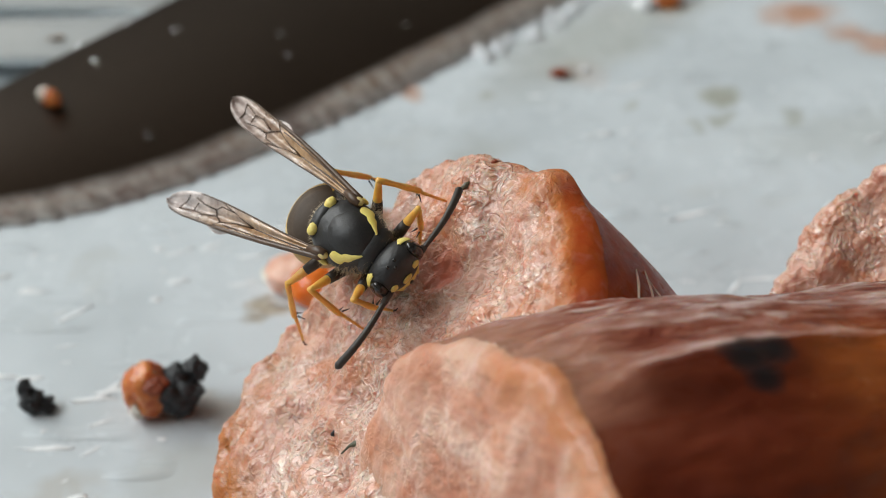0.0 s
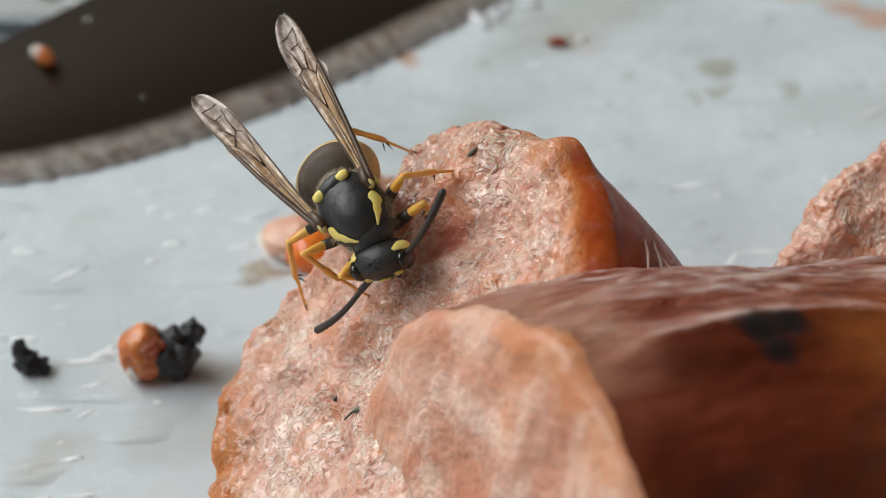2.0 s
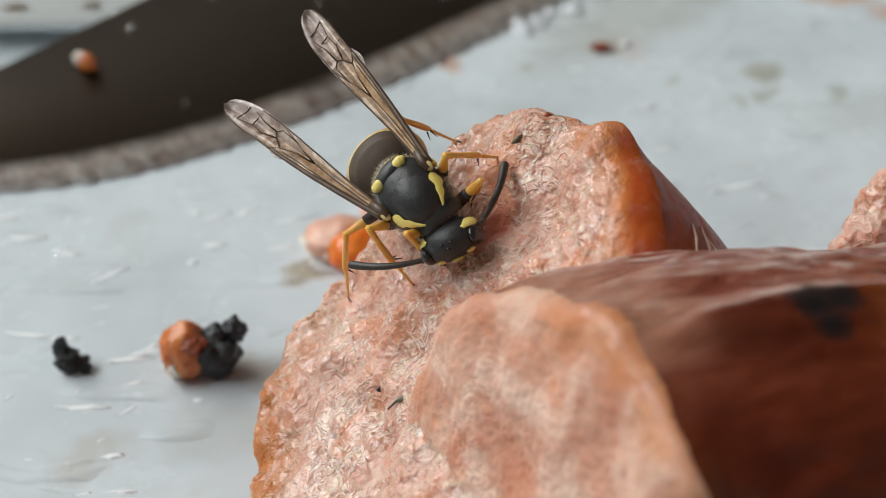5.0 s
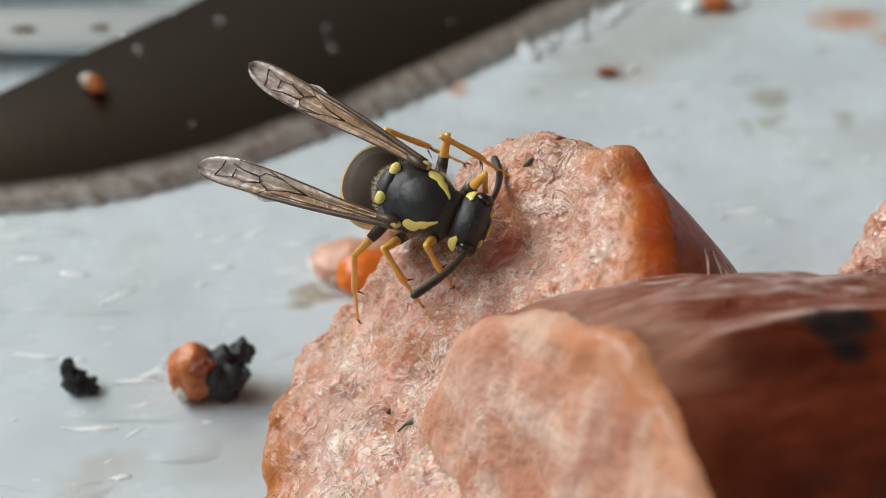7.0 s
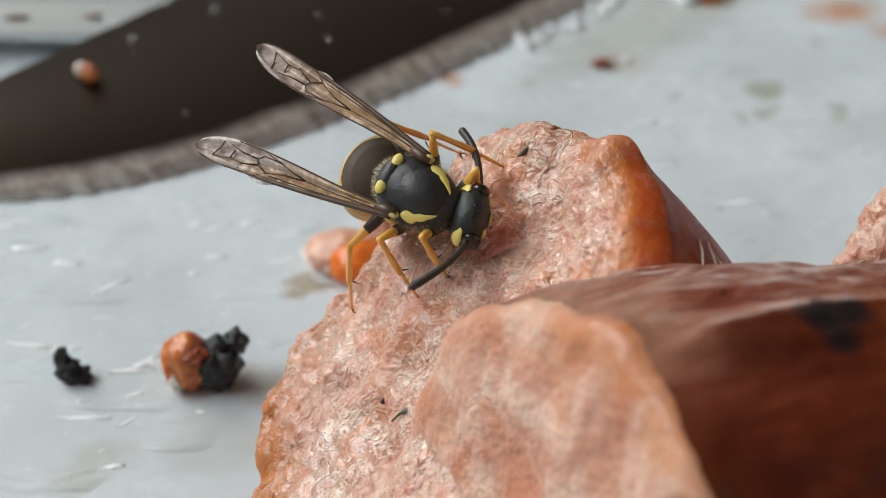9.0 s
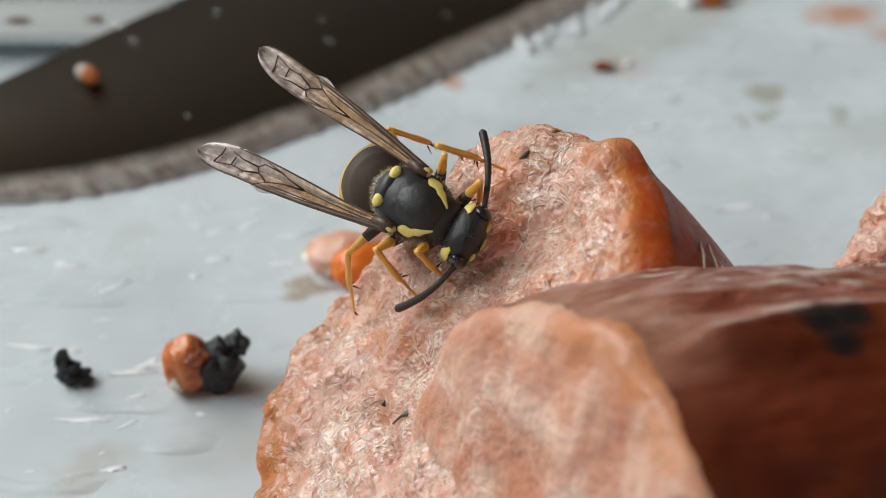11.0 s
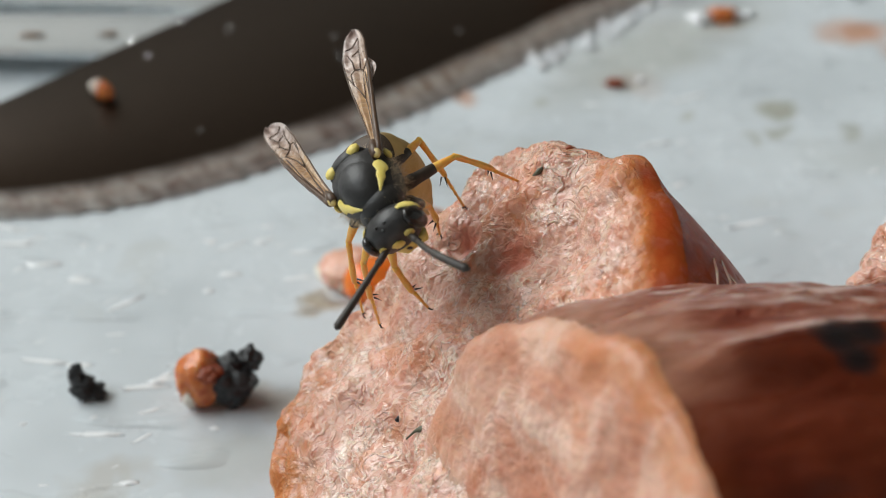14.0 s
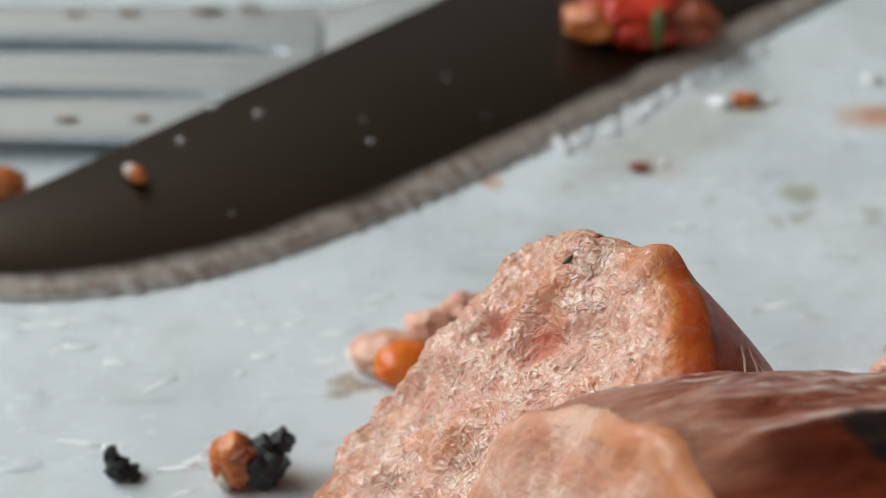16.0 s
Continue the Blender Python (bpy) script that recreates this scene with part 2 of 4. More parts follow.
def skin_material(name, dark, brown, pale, crinkle, glow, gloss, streaky=0.0):
    """Fried sausage skin, wrinkled: shade painted in as dark brown, the lit side pale; streaky: how far ridges and
    hollows differ in colour.
    """
    n = Nodes(name)
    turned = n.node("ShaderNodeMapping", Vector=n.co, Rotation=(0, 0, radians(-16))).outputs[0]
    stretch = n.node("ShaderNodeMapping", Vector=turned, Scale=(0.30 if streaky else 0.38, 1.1, 1.1)).outputs[0]
    big, mid = n.noise(9.0 if streaky else 6.0, 2 if streaky else 3, 0.5, 0.6, co=turned if streaky else stretch), n.noise(1.5, 4, 0.58, 0.6, co=stretch)
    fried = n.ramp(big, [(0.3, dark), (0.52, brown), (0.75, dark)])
    # the palest stop stands for wet highlights on the wrinkles
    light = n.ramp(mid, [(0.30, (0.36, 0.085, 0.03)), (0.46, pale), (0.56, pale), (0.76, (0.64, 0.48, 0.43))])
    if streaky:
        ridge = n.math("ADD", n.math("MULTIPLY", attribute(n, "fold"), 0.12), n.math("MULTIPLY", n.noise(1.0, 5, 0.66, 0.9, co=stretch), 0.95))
        # palest streaks are wet highlights put into the colour
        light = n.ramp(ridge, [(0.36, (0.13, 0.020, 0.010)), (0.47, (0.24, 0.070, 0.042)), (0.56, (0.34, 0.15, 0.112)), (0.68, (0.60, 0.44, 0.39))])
    # puts shade on the front and light on the top into the colour
    dark_tone = n.math("ADD", attribute(n, "brown"), n.math("MULTIPLY", n.math("SUBTRACT", big, 0.5), 0.6 if streaky else 1.3))
    base = n.mix(n.ramp(dark_tone, [(0.40, (0, 0, 0)), (0.60, (1, 1, 1))]), light, fried)
    near_cut = n.math("ADD", attribute(n, "lip"), n.math("MULTIPLY", n.math("SUBTRACT", mid, 0.5), 1.2))
    base = n.mix(n.math("MULTIPLY", attribute(n, "lip"), n.ramp(near_cut, [(0.20, (0.2,) * 3), (0.70, (0.95,) * 3)])), base, (0.37, 0.165, 0.105))
    # glow of light through the skin, painted as orange colour
    glowing = n.math("MULTIPLY", attribute(n, "amber"), n.ramp(n.noise(2.5, 3, 0.6), [(0.32, (0.45,) * 3), (0.60, (1, 1, 1))]))
    base = n.mix(n.math("MULTIPLY", glowing, 0.7), base, (0.50, 0.135, 0.026))
    flecks = n.ramp(n.noise(0.8, 3, 0.6), [(0.68, (0, 0, 0)), (0.76, (1, 1, 1))])
    base = n.mix(n.math("MULTIPLY", flecks, 0.4), base, (0.50, 0.20, 0.09))
    burnt = attribute(n, "char")
    ragged = n.math("ADD", burnt, n.math("MULTIPLY", n.math("SUBTRACT", n.noise(0.9, 4, 0.6), 0.5), 1.8))
    base = n.mix(n.math("MULTIPLY", burnt, n.ramp(ragged, [(0.30, (0, 0, 0)), (0.55, (1, 1, 1))])), base, (0.014, 0.011, 0.011))
    n.set(Base_Color=base, Roughness=n.ramp(mid, [(0.3, (0.20,) * 3), (0.7, (0.40,) * 3)]), Subsurface_Weight=glow, Subsurface_Radius=(1.0, 0.3, 0.08), Subsurface_Scale=0.002, Specular_IOR_Level=0.42 * gloss, Coat_Weight=0.3 * gloss, Coat_Roughness=0.16)
    n.bump(mid, crinkle, 0.8)
    if streaky:
        n.bump(n.math("MULTIPLY", ridge, n.math("SUBTRACT", 1.0, attribute(n, "brown"))), 0.55, 1.0)
    n.bump(n.noise(0.25, 3), 0.04, 0.6)
    return n.m


def bevel_material():
    """Ground steel under a dried brown and grey film, speckled."""
    n = Nodes("filmed_edge_steel")
    broad, speck = n.noise(9, 3, 0.6, 0.4), n.noise(0.45, 3, 0.65)
    film = n.ramp(broad, [(0.34, (0.22, 0.14, 0.12)), (0.52, (0.40, 0.32, 0.27)), (0.68, (0.25, 0.15, 0.085))])
    turned = n.node("ShaderNodeMapping", Vector=n.co, Rotation=(0, 0, radians(-49.3))).outputs[0]
    streak = n.noise(0.9, 3, 0.6, co=n.node("ShaderNodeMapping", Vector=turned, Scale=(1.0, 0.16, 1.0)).outputs[0])
    base = n.mix(n.ramp(streak, [(0.40, (0, 0, 0)), (0.66, (0.8, 0.8, 0.8))]), film, (0.62, 0.58, 0.53))
    base = n.mix(n.ramp(speck, [(0.50, (0, 0, 0)), (0.64, (0.55, 0.55, 0.55))]), base, (0.70, 0.67, 0.62))
    near = n.math("ADD", attribute(n, "worn"), n.math("MULTIPLY", n.math("SUBTRACT", broad, 0.5), 0.9))
    base = n.mix(n.ramp(near, [(0.0, (0, 0, 0)), (0.42, (1, 1, 1))]), (0.075, 0.056, 0.045), base)
    base = n.mix(n.ramp(near, [(0.62, (0, 0, 0)), (1.05, (0.8, 0.8, 0.8))]), base, (0.62, 0.60, 0.57))
    n.set(Base_Color=base, Metallic=0.2, Roughness=n.ramp(speck, [(0.4, (0.55,) * 3), (0.7, (0.3,) * 3)]))
    n.bump(speck, 0.06, 0.8)
    return n.m


PLATE = plate_material()
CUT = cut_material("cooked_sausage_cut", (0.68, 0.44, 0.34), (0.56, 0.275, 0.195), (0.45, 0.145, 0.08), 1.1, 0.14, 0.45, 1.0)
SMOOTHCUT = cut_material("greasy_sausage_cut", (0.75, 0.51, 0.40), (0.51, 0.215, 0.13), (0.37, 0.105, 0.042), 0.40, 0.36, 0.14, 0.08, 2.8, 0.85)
SKIN = skin_material("orange_sausage_skin", (0.24, 0.024, 0.006), (0.42, 0.066, 0.012), (0.60, 0.32, 0.20), 0.06, 0.4, 0.10)
# fried brown, with the unlit front's shade in its dark tones
SHADEDSKIN = skin_material("brown_shaded_skin", (0.070, 0.0105, 0.005), (0.110, 0.019, 0.007), (0.34, 0.15, 0.112), 0.08, 0.15, 0.45, 1.0)
CHAR = plain("charred_crust", (0.006, 0.006, 0.007), (0.03, 0.03, 0.032), 0.8, rough=0.38, relief=0.12, fine=0.2)
# the dark reflection on the blade is put into its base colour
BLADE = plain("dark_mirroring_steel", (0.038, 0.024, 0.015), (0.053, 0.035, 0.023), 14, rough=0.34, metal=0.9, relief=0.004, fine=0.5)
BEVEL = bevel_material()
STEEL = plain("polished_steel", (0.86, 0.92, 0.95), (0.94, 0.98, 0.99), 9, rough=0.16, metal=0.70, relief=0.004, fine=0.6)
BLACK = plain("black_chitin", (0.014, 0.013, 0.013), (0.034, 0.031, 0.029), 1.2, rough=0.46, relief=0.02, fine=0.08)
BROWN = plain("brown_black_chitin", (0.058, 0.036, 0.021), (0.088, 0.056, 0.034), 1.0, rough=0.65, relief=0.01, fine=0.07)
YELLOW = plain("yellow_chitin", (0.80, 0.60, 0.10), (0.90, 0.76, 0.26), 0.8, rough=0.42, relief=0.008, fine=0.07)
OCHRE = plain("ochre_chitin", (0.52, 0.33, 0.10), (0.68, 0.48, 0.20), 0.8, rough=0.5, relief=0.01, fine=0.07)
FACEMARK = plain("dull_face_yellow", (0.60, 0.42, 0.08), (0.78, 0.60, 0.18), 0.7, rough=0.5, relief=0.01, fine=0.07)
WINGSCALE = plain("pale_wing_scale", (0.45, 0.32, 0.10), (0.66, 0.52, 0.22), 0.5, rough=0.4)
LEG = plain("orange_yellow_leg", (0.78, 0.35, 0.045), (0.88, 0.53, 0.13), 1.0, rough=0.35, relief=0.008, fine=0.08, Subsurface_Weight=0.35, Subsurface_Radius=(1.0, 0.5, 0.1), Subsurface_Scale=0.0004)
DARKLEG = plain("dark_leg_base", (0.02, 0.014, 0.010), (0.05, 0.03, 0.018), 0.6, rough=0.5, fine=0.08)
HAIR = plain("brown_hair", (0.52, 0.38, 0.22), (0.78, 0.64, 0.44), 0.8, rough=0.6)
VEIN = plain("wing_vein", (0.050, 0.026, 0.014), (0.12, 0.064, 0.032), 1.5, rough=0.45)


EYE = plain("compound_eye", (0.010, 0.008, 0.007), (0.020, 0.016, 0.013), 0.6, rough=0.2, relief=0.004, fine=0.05)
ANTENNA = plain("dark_antenna", (0.022, 0.016, 0.012), (0.05, 0.036, 0.026), 0.7, rough=0.5, relief=0.01, fine=0.08)


def membrane_material():
    n = Nodes("wing_membrane")
    tint = n.noise(1.1, 4, 0.6, 0.8)
    grey = n.ramp(tint, [(0.36, (0.28, 0.19, 0.155)), (0.64, (0.84, 0.70, 0.64))])
    amber = n.ramp(tint, [(0.34, (0.22, 0.10, 0.038)), (0.68, (0.64, 0.40, 0.20))])
    n.set(Base_Color=n.mix(attribute(n, "amber"), grey, amber), Roughness=0.28, Alpha=n.ramp(attribute(n, "amber"), [(0.0, (0.80,) * 3), (1.0, (0.88,) * 3)]), IOR=1.55, Coat_Weight=0.4, Coat_Roughness=0.12)
    n.bump(n.noise(1.0, 3, 0.5, 1.0), 0.24, 1.0)
    return n.m


MEMBRANE = membrane_material()


# ---- mesh helpers, all in millimetres ----
def part(name, bm, material, parent=None, label="", smooth=True):
    """Links a bmesh in millimetres as one mesh object, under a thing where one is given."""
    bmesh.ops.scale(bm, vec=(MM, MM, MM), verts=bm.verts)
    data = bpy.data.meshes.new(name)
    bm.to_mesh(data)
    bm.free()
    for m in material if isinstance(material, (list, tuple)) else [material]:
        data.materials.append(m)
    if smooth:
        data.polygons.foreach_set("use_smooth", [True] * len(data.polygons))
    ob = new(name, data)
    ob.parent = parent
    if label:
        tagged(ob, label)
    return ob


def grid_mesh(rows, closed=True, cap=False):
    """A bmesh from rings of points; closed joins each ring's ends; cap fills both end rings."""
    bm = bmesh.new()
    rings = [[bm.verts.new(p) for p in ring] for ring in rows]
    n = len(rings[0])
    for a, b in zip(rings, rings[1:]):
        for i in range(n if closed else n - 1):
            j = (i + 1) % n
            bm.faces.new((a[i], a[j], b[j], b[i]))
    if cap:
        bm.faces.new(rings[0][::-1])
        bm.faces.new(rings[-1])
    return bm


def tube(path, radii, sides=10):
    """A tapered tube along points, with closed ends."""
    pts = [Vector(p) for p in path]
    rows, side = [], None
    for i, p in enumerate(pts):
        d = (pts[min(i + 1, len(pts) - 1)] - pts[max(i - 1, 0)]).normalized()
        if side is None:
            side = d.orthogonal().normalized()
        side = (side - d * side.dot(d)).normalized()
        up = d.cross(side)
        rows.append([p + (side * math.cos(a) + up * math.sin(a)) * radii[i] for a in (math.tau * k / sides for k in range(sides))])
    return grid_mesh(rows, cap=True)


def blob(size, rings=24, sides=32, rough=0.0, feature=1.0, seed=0.0, centre=(0, 0, 0), squash=None):
    """A closed rounded body of half sizes size, with noise."""
    rows = []
    for i in range(1, rings):
        a = math.pi * i / rings
        row = []
        for k in range(sides):
            b = math.tau * k / sides
            d = Vector((math.sin(a) * math.cos(b), math.sin(a) * math.sin(b), math.cos(a)))
            f = 1 + rough * noise.fractal(d * feature + Vector((seed, seed * 1.7, 3.1)), 0.7, 2.0, 4) if rough else 1
            p = Vector((d.x * size[0], d.y * size[1], d.z * size[2])) * f + Vector(centre)
            if squash is not None:
                p.z = max(p.z, squash)
            row.append(p)
        rows.append(row)
    return grid_mesh(rows, cap=True)


def merge(parts):
    """Several bmeshes as one."""
    out = bmesh.new()
    for bm in parts:
        data = bpy.data.meshes.new("join")
        bm.to_mesh(data)
        bm.free()
        out.from_mesh(data)
        bpy.data.meshes.remove(data)
    return out


def thing(name, at, label, category, group=""):
    """An Empty in millimetres that parents parts."""
    ob = new(name)
    ob.location = Vector(at) * MM
    ob.empty_display_size = 0.002
    return tagged(ob, label, category, group)


def smooth_knots(knots, x):
    """Periodic smooth value at x degrees through (degrees, value) knots."""
    ks = sorted(knots)
    ks = [(ks[-1][0] - 360, ks[-1][1])] + ks + [(ks[0][0] + 360, ks[0][1])]
    for (a, va), (b, vb) in zip(ks, ks[1:]):
        if a <= x <= b:
            f = (x - a) / (b - a)
            f = f * f * (3 - 2 * f)
            return va + (vb - va) * f
    return ks[0][1]


# ---- plate and table ----
def build_plate():
    rows, sides = [], 96
    for r, z in ((0.5, 0), (60, 0), (110, 0), (124, 0.6), (134, 4), (146, 9), (150, 10.5), (151, 10), (149, 8), (136, 1), (124, -3), (90, -4), (0.5, -4)):
        rows.append([(r * math.cos(a) + 5, r * math.sin(a) + 85, z) for a in (math.tau * k / sides for k in range(sides))])
    ob = part("plate", grid_mesh(rows[::-1], cap=True), PLATE)
    tagged(ob, "large white glazed plate with grease smears and wet glints", "plate")
    bm = bmesh.new()
    bmesh.ops.create_cube(bm, size=1, matrix=Matrix.Translation((0, 250, -24)) @ Matrix.Diagonal((1600, 1100, 40, 1)))
    table = part("table_top", bm, plain("table_wood", (0.20, 0.11, 0.05), (0.32, 0.19, 0.09), 60, rough=0.5, relief=0.2, fine=3), smooth=False)
    tagged(table, "plain brown wooden table top", "table", kind="structure")


build_plate()


def slab(name, lo, hi, material, label, category):
    """A plain block between two corners in metres."""
    bm = bmesh.new()
    size = Vector(hi) - Vector(lo)
    bmesh.ops.create_cube(bm, size=1, matrix=Matrix.Translation((Vector(lo) + size / 2) / MM) @ Matrix.Diagonal((*(size / MM), 1)))
    return tagged(part(name, bm, material, smooth=False), label, category, kind="structure")


def build_unseen_room():
    """Unseen plain walls added round the table to shape the light, with one window opening to the back left."""
    wall = plain("unseen_dull_wall", (0.16, 0.138, 0.118), (0.20, 0.172, 0.148), 400, rough=0.8, relief=0.4, fine=20)
    # the two pale walls are added as reflectors that soften shadows
    pale = plain("unseen_fill_wall", (0.48, 0.475, 0.46), (0.56, 0.555, 0.54), 400, rough=0.8, relief=0.4, fine=20)
    y0, y1, z0, z1 = ASSUMED_WINDOW.y - 1.38, ASSUMED_WINDOW.y + 1.38, ASSUMED_WINDOW.z - 0.53, ASSUMED_WINDOW.z + 0.53
    slab("floor", (-1.35, -1.6, -0.90), (2.4, 2.4, -0.80), wall, "unseen plain dull floor added under the table", "floor")
    slab("ceiling", (-1.35, -1.6, 1.80), (2.4, 2.4, 1.90), wall, "unseen plain dull ceiling added above the table", "ceiling")
    slab("wall_north", (-1.23, 2.25, -0.80), (2.25, 2.40, 1.80), wall, "unseen plain dull wall added to keep reflections dark", "wall")
    slab("wall_south", (-1.23, -1.6, -0.80), (2.25, -1.45, 1.80), pale, "unseen plain pale wall added to fill shadows", "wall")
    slab("wall_east", (2.25, -1.6, -0.80), (2.40, 2.40, 1.80), pale, "unseen plain pale wall added to fill shadows", "wall")
    for name, lo, hi in (("wall_west_below", (-1.35, -1.6, -0.80), (-1.23, 2.4, z0)), ("wall_west_above", (-1.35, -1.6, z1), (-1.23, 2.4, 1.80)),
                         ("wall_west_near", (-1.35, -1.6, z0), (-1.23, y0, z1)), ("wall_west_far", (-1.35, y1, z0), (-1.23, 2.4, z1))):
        slab(name, lo, hi, wall, "unseen plain dull wall added beside the window opening", "wall")


build_unseen_room()


# ---- sausage pieces ----
def store(ob, name, values):
    """Keeps one number for each vertex of a mesh, for its material."""
    ob.data.attributes.new(name, "FLOAT", "POINT").data.foreach_set("value", values)


def sausage(label, centre, normal, axis, outline, length, seed, pits=(), rim=0.8, section=None, wrinkle=1.0, soft_side=None, bulge=0.0, shaded_side=None, chars=(), cut=None, skin=None, rugged=1.0, crusted=1.0, streaks=0.0, glowing=()):
    """A piece of fried sausage: a ragged cut face square to normal, and a skin that runs from its rim along axis.
    shaded side: the direction in which the skin's colour is darkened as shade, and how far round; chars: burnt spots on
    the skin (place, size).
    crusted: how brown the rim is; streaks: height of the ridges along the skin; glowing: orange colour put in for glow
    through the skin (place, size)."""
    centre, n, a = Vector(centre), Vector(normal).normalized(), Vector(axis).normalized()
    v = (Vector((0, 0, 1)) - n * n.z).normalized()
    u = v.cross(n)
    sides, rings, runs = 400, 120, 90
    off = Vector((seed, 2.3 * seed, 0.7 * seed))
    across = Vector((0, 0, 1)).cross(a).normalized()
    over = a.cross(across)
    edge = []
    for k in range(sides):
        t = 360 * k / sides
        if section:
            d = across * (section[0] * math.cos(radians(t))) + over * (section[1] * math.sin(radians(t)))
            d -= a * (d.dot(n) / a.dot(n))
            r = d.length + 0.4 * noise.fractal(d * 0.3 + off, 0.8, 2.0, 3) + 0.13 * noise.noise(d * 1.3 + off)
            r -= 4.9 * max(0.0, -math.cos(radians(t))) ** 1.4 - 0.7 * math.exp(-((t - 108) / 18) ** 2) - 2.0 * math.exp(-((t - 130) / 17) ** 2)
            r += 0.62 * math.exp(-((t - 84) / 10) ** 2)
            edge.append(d.normalized() * r)
            continue
        r = smooth_knots(outline, t if t <= 180 else t - 360)
        d = u * math.cos(radians(t)) + v * math.sin(radians(t))
        calm = 1 - 0.9 * min(1.0, 2.0 * max(0.0, d.dot(Vector(soft_side[0]))) ** 2) if soft_side else 1.0
        r += calm * (0.30 * noise.fractal(d * r * 0.5 + off, 0.8, 2.0, 4) + 0.14 * noise.noise(d * r * 2.0 + off) + 0.07 * noise.noise(d * r * 5.0 + off))
        edge.append(d * r)
    if not section:
        edge.reverse()
    face, hollow, browned, greasy = [], [], [], []
    for i in range(rings + 1):
        f = max(i / rings, 0.004)
        row = []
        for e in edge:
            p = centre + e * f
            h = 0.7 * noise.fractal(p * 0.17 + off, 0.9, 2.0, 2) + 0.16 * rugged * noise.fractal(p * 0.75 + off, 0.7, 2.0, 4)
            h += 0.55 * max(0.0, rugged - 0.6) / 0.4 * noise.fractal(p * 0.36 + off, 0.8, 2.0, 2)
            q = p * 2.4 + off
            h += rugged * (0.15 * (0.5 - abs(noise.noise(q))) + 0.07 * noise.noise(q * 2.2))
            left = (1 - f) * e.length
            side = max(0.0, e.normalized().dot(Vector((0.73, -0.42, 0.54)))) ** 2 if soft_side else 0.0
            grease = max(0.0, min(1.0, 1.35 - left / max(0.05, 2.3 * side))) * min(1.0, side * 2.0)
            h *= 1 - 0.7 * grease * grease
            pit = 0.0
            for at, wide, deep in pits:
                far = (p - Vector(at)).length / wide
                h -= deep * math.exp(-far ** 2)
                if wide < 2:
                    pit = max(pit, math.exp(-far ** 4))
            soft = rim + (soft_side[1] * max(0.0, e.normalized().dot(Vector(soft_side[0]))) ** 2 if soft_side else 0.0)
            fall = max(0.0, 1 - left / soft)
            h -= soft * 0.9 * (1 - math.sqrt(max(0.0, 1 - 0.95 * fall * fall)))
            hollow.append(pit)
            greasy.append(grease)
            lean = max(0.0, e.normalized().dot(Vector((-0.6, 0.5, -0.6))))
            front = max(0.0, e.normalized().dot(Vector((0.30, -0.95, 0.0))))
            browned.append(max(0.0, min(1.0, 1.5 - left / (1.7 + lean))) * (1 - 0.85 * front) * crusted * min(1.0, max(0.15, 0.85 - 0.9 * e.normalized().y)))
            p = p + n * h
            p.z = max(p.z, 0.05)
            row.append(p)
        face.append(row)
    last = face[-1]
    even = [sum((last[(k + o) % sides] for o in range(-14, 15)), Vector()) / 29 for k in range(sides)]
    rows, dark_tone, burnt, folds, amber, lip = [], [], [], [], [], []
    for i in range(runs + 1):
        s = length * (i / runs) ** 1.3
        row = []
        for p0, p1, e in zip(last, even, edge):
            out = (e - a * e.dot(a)).normalized()
            p = p0.lerp(p1, min(1.0, s / 1.0)) + a * s + out * (bulge * math.sin(math.pi * min(1.0, s / 14)))
            q = (p - a * p.dot(a) * 0.5) * 0.5 + off
            fade = min(1, s / 1.2)
            p += out * wrinkle * ((0.35 * noise.fractal(q, 0.8, 2.0, 4) + 0.16 * (0.5 - abs(noise.noise(q * 2.4)))) * fade) * (0.3 + 0.7 * max(0.0, min(1.0, 1.6 * out.z)))
            fold = 0.0
            if streaks:
                along = out * 4.2 + a * (s * 0.05) + off
                fold = 1 - 2.6 * abs(noise.noise(along + a * (0.5 * noise.noise(p * 0.35)))) + 0.5 * (0.5 - abs(noise.noise(along * 2.7 + a * (s * 0.12))))
                brow = max(0.0, min(1.0, (out.dot(across) + 0.15) * 6))
                p += out * streaks * (0.15 * fold * brow + 0.40 * math.exp(-((out.dot(across) + 0.03) / 0.09) ** 2)) * min(1, s / 2.5)
            folds.append(fold)
            lip.append(0.95 * math.exp(-(s / 3.4) ** 2) * max(0.0, min(1.0, 0.9 + 2.5 * out.dot(across))) if streaks else 0.0)
            end = max(0.0, s - length * 0.8) / (length * 0.2)
            p -= e * (0.9 * (1 - math.sqrt(max(0.0, 1 - end * end))))
            p.z = max(p.z, 0.02)
            row.append(p)
            dark_tone.append(max(0.0, min(1.0, 0.5 + (6.0 if streaks else 3.0) * (out.dot(Vector(shaded_side[0]).normalized()) - shaded_side[1]))) if shaded_side else 1.0)
            burnt.append(max([0.0] + [math.exp(-((p - Vector(at)).length / r) ** 4) for at, r in chars]))
            amber.append(max([0.0] + [math.exp(-((p - Vector(at)).length / r) ** 2) for at, r in glowing] + ([0.35 * math.exp(-(s / 1.1) ** 2) * max(0.0, -out.y)] if streaks else [])))
        rows.append(row)
    base = thing("sausage_piece", (0, 0, 0), label, "sausage", "sausage pieces")
    ob = part("cut_face", grid_mesh(face), cut or CUT, base, "ragged pink cut face with fat flecks and painted wet glints")
    store(ob, "pit", hollow)
    store(ob, "rim", browned)
    store(ob, "greasy", greasy)
    ob = part("skin", grid_mesh(rows), skin or SKIN, base, "browned glossy skin")
    store(ob, "brown", dark_tone)
    store(ob, "char", burnt)
    store(ob, "fold", folds)
    store(ob, "amber", amber)
    store(ob, "lip", lip)
    return base


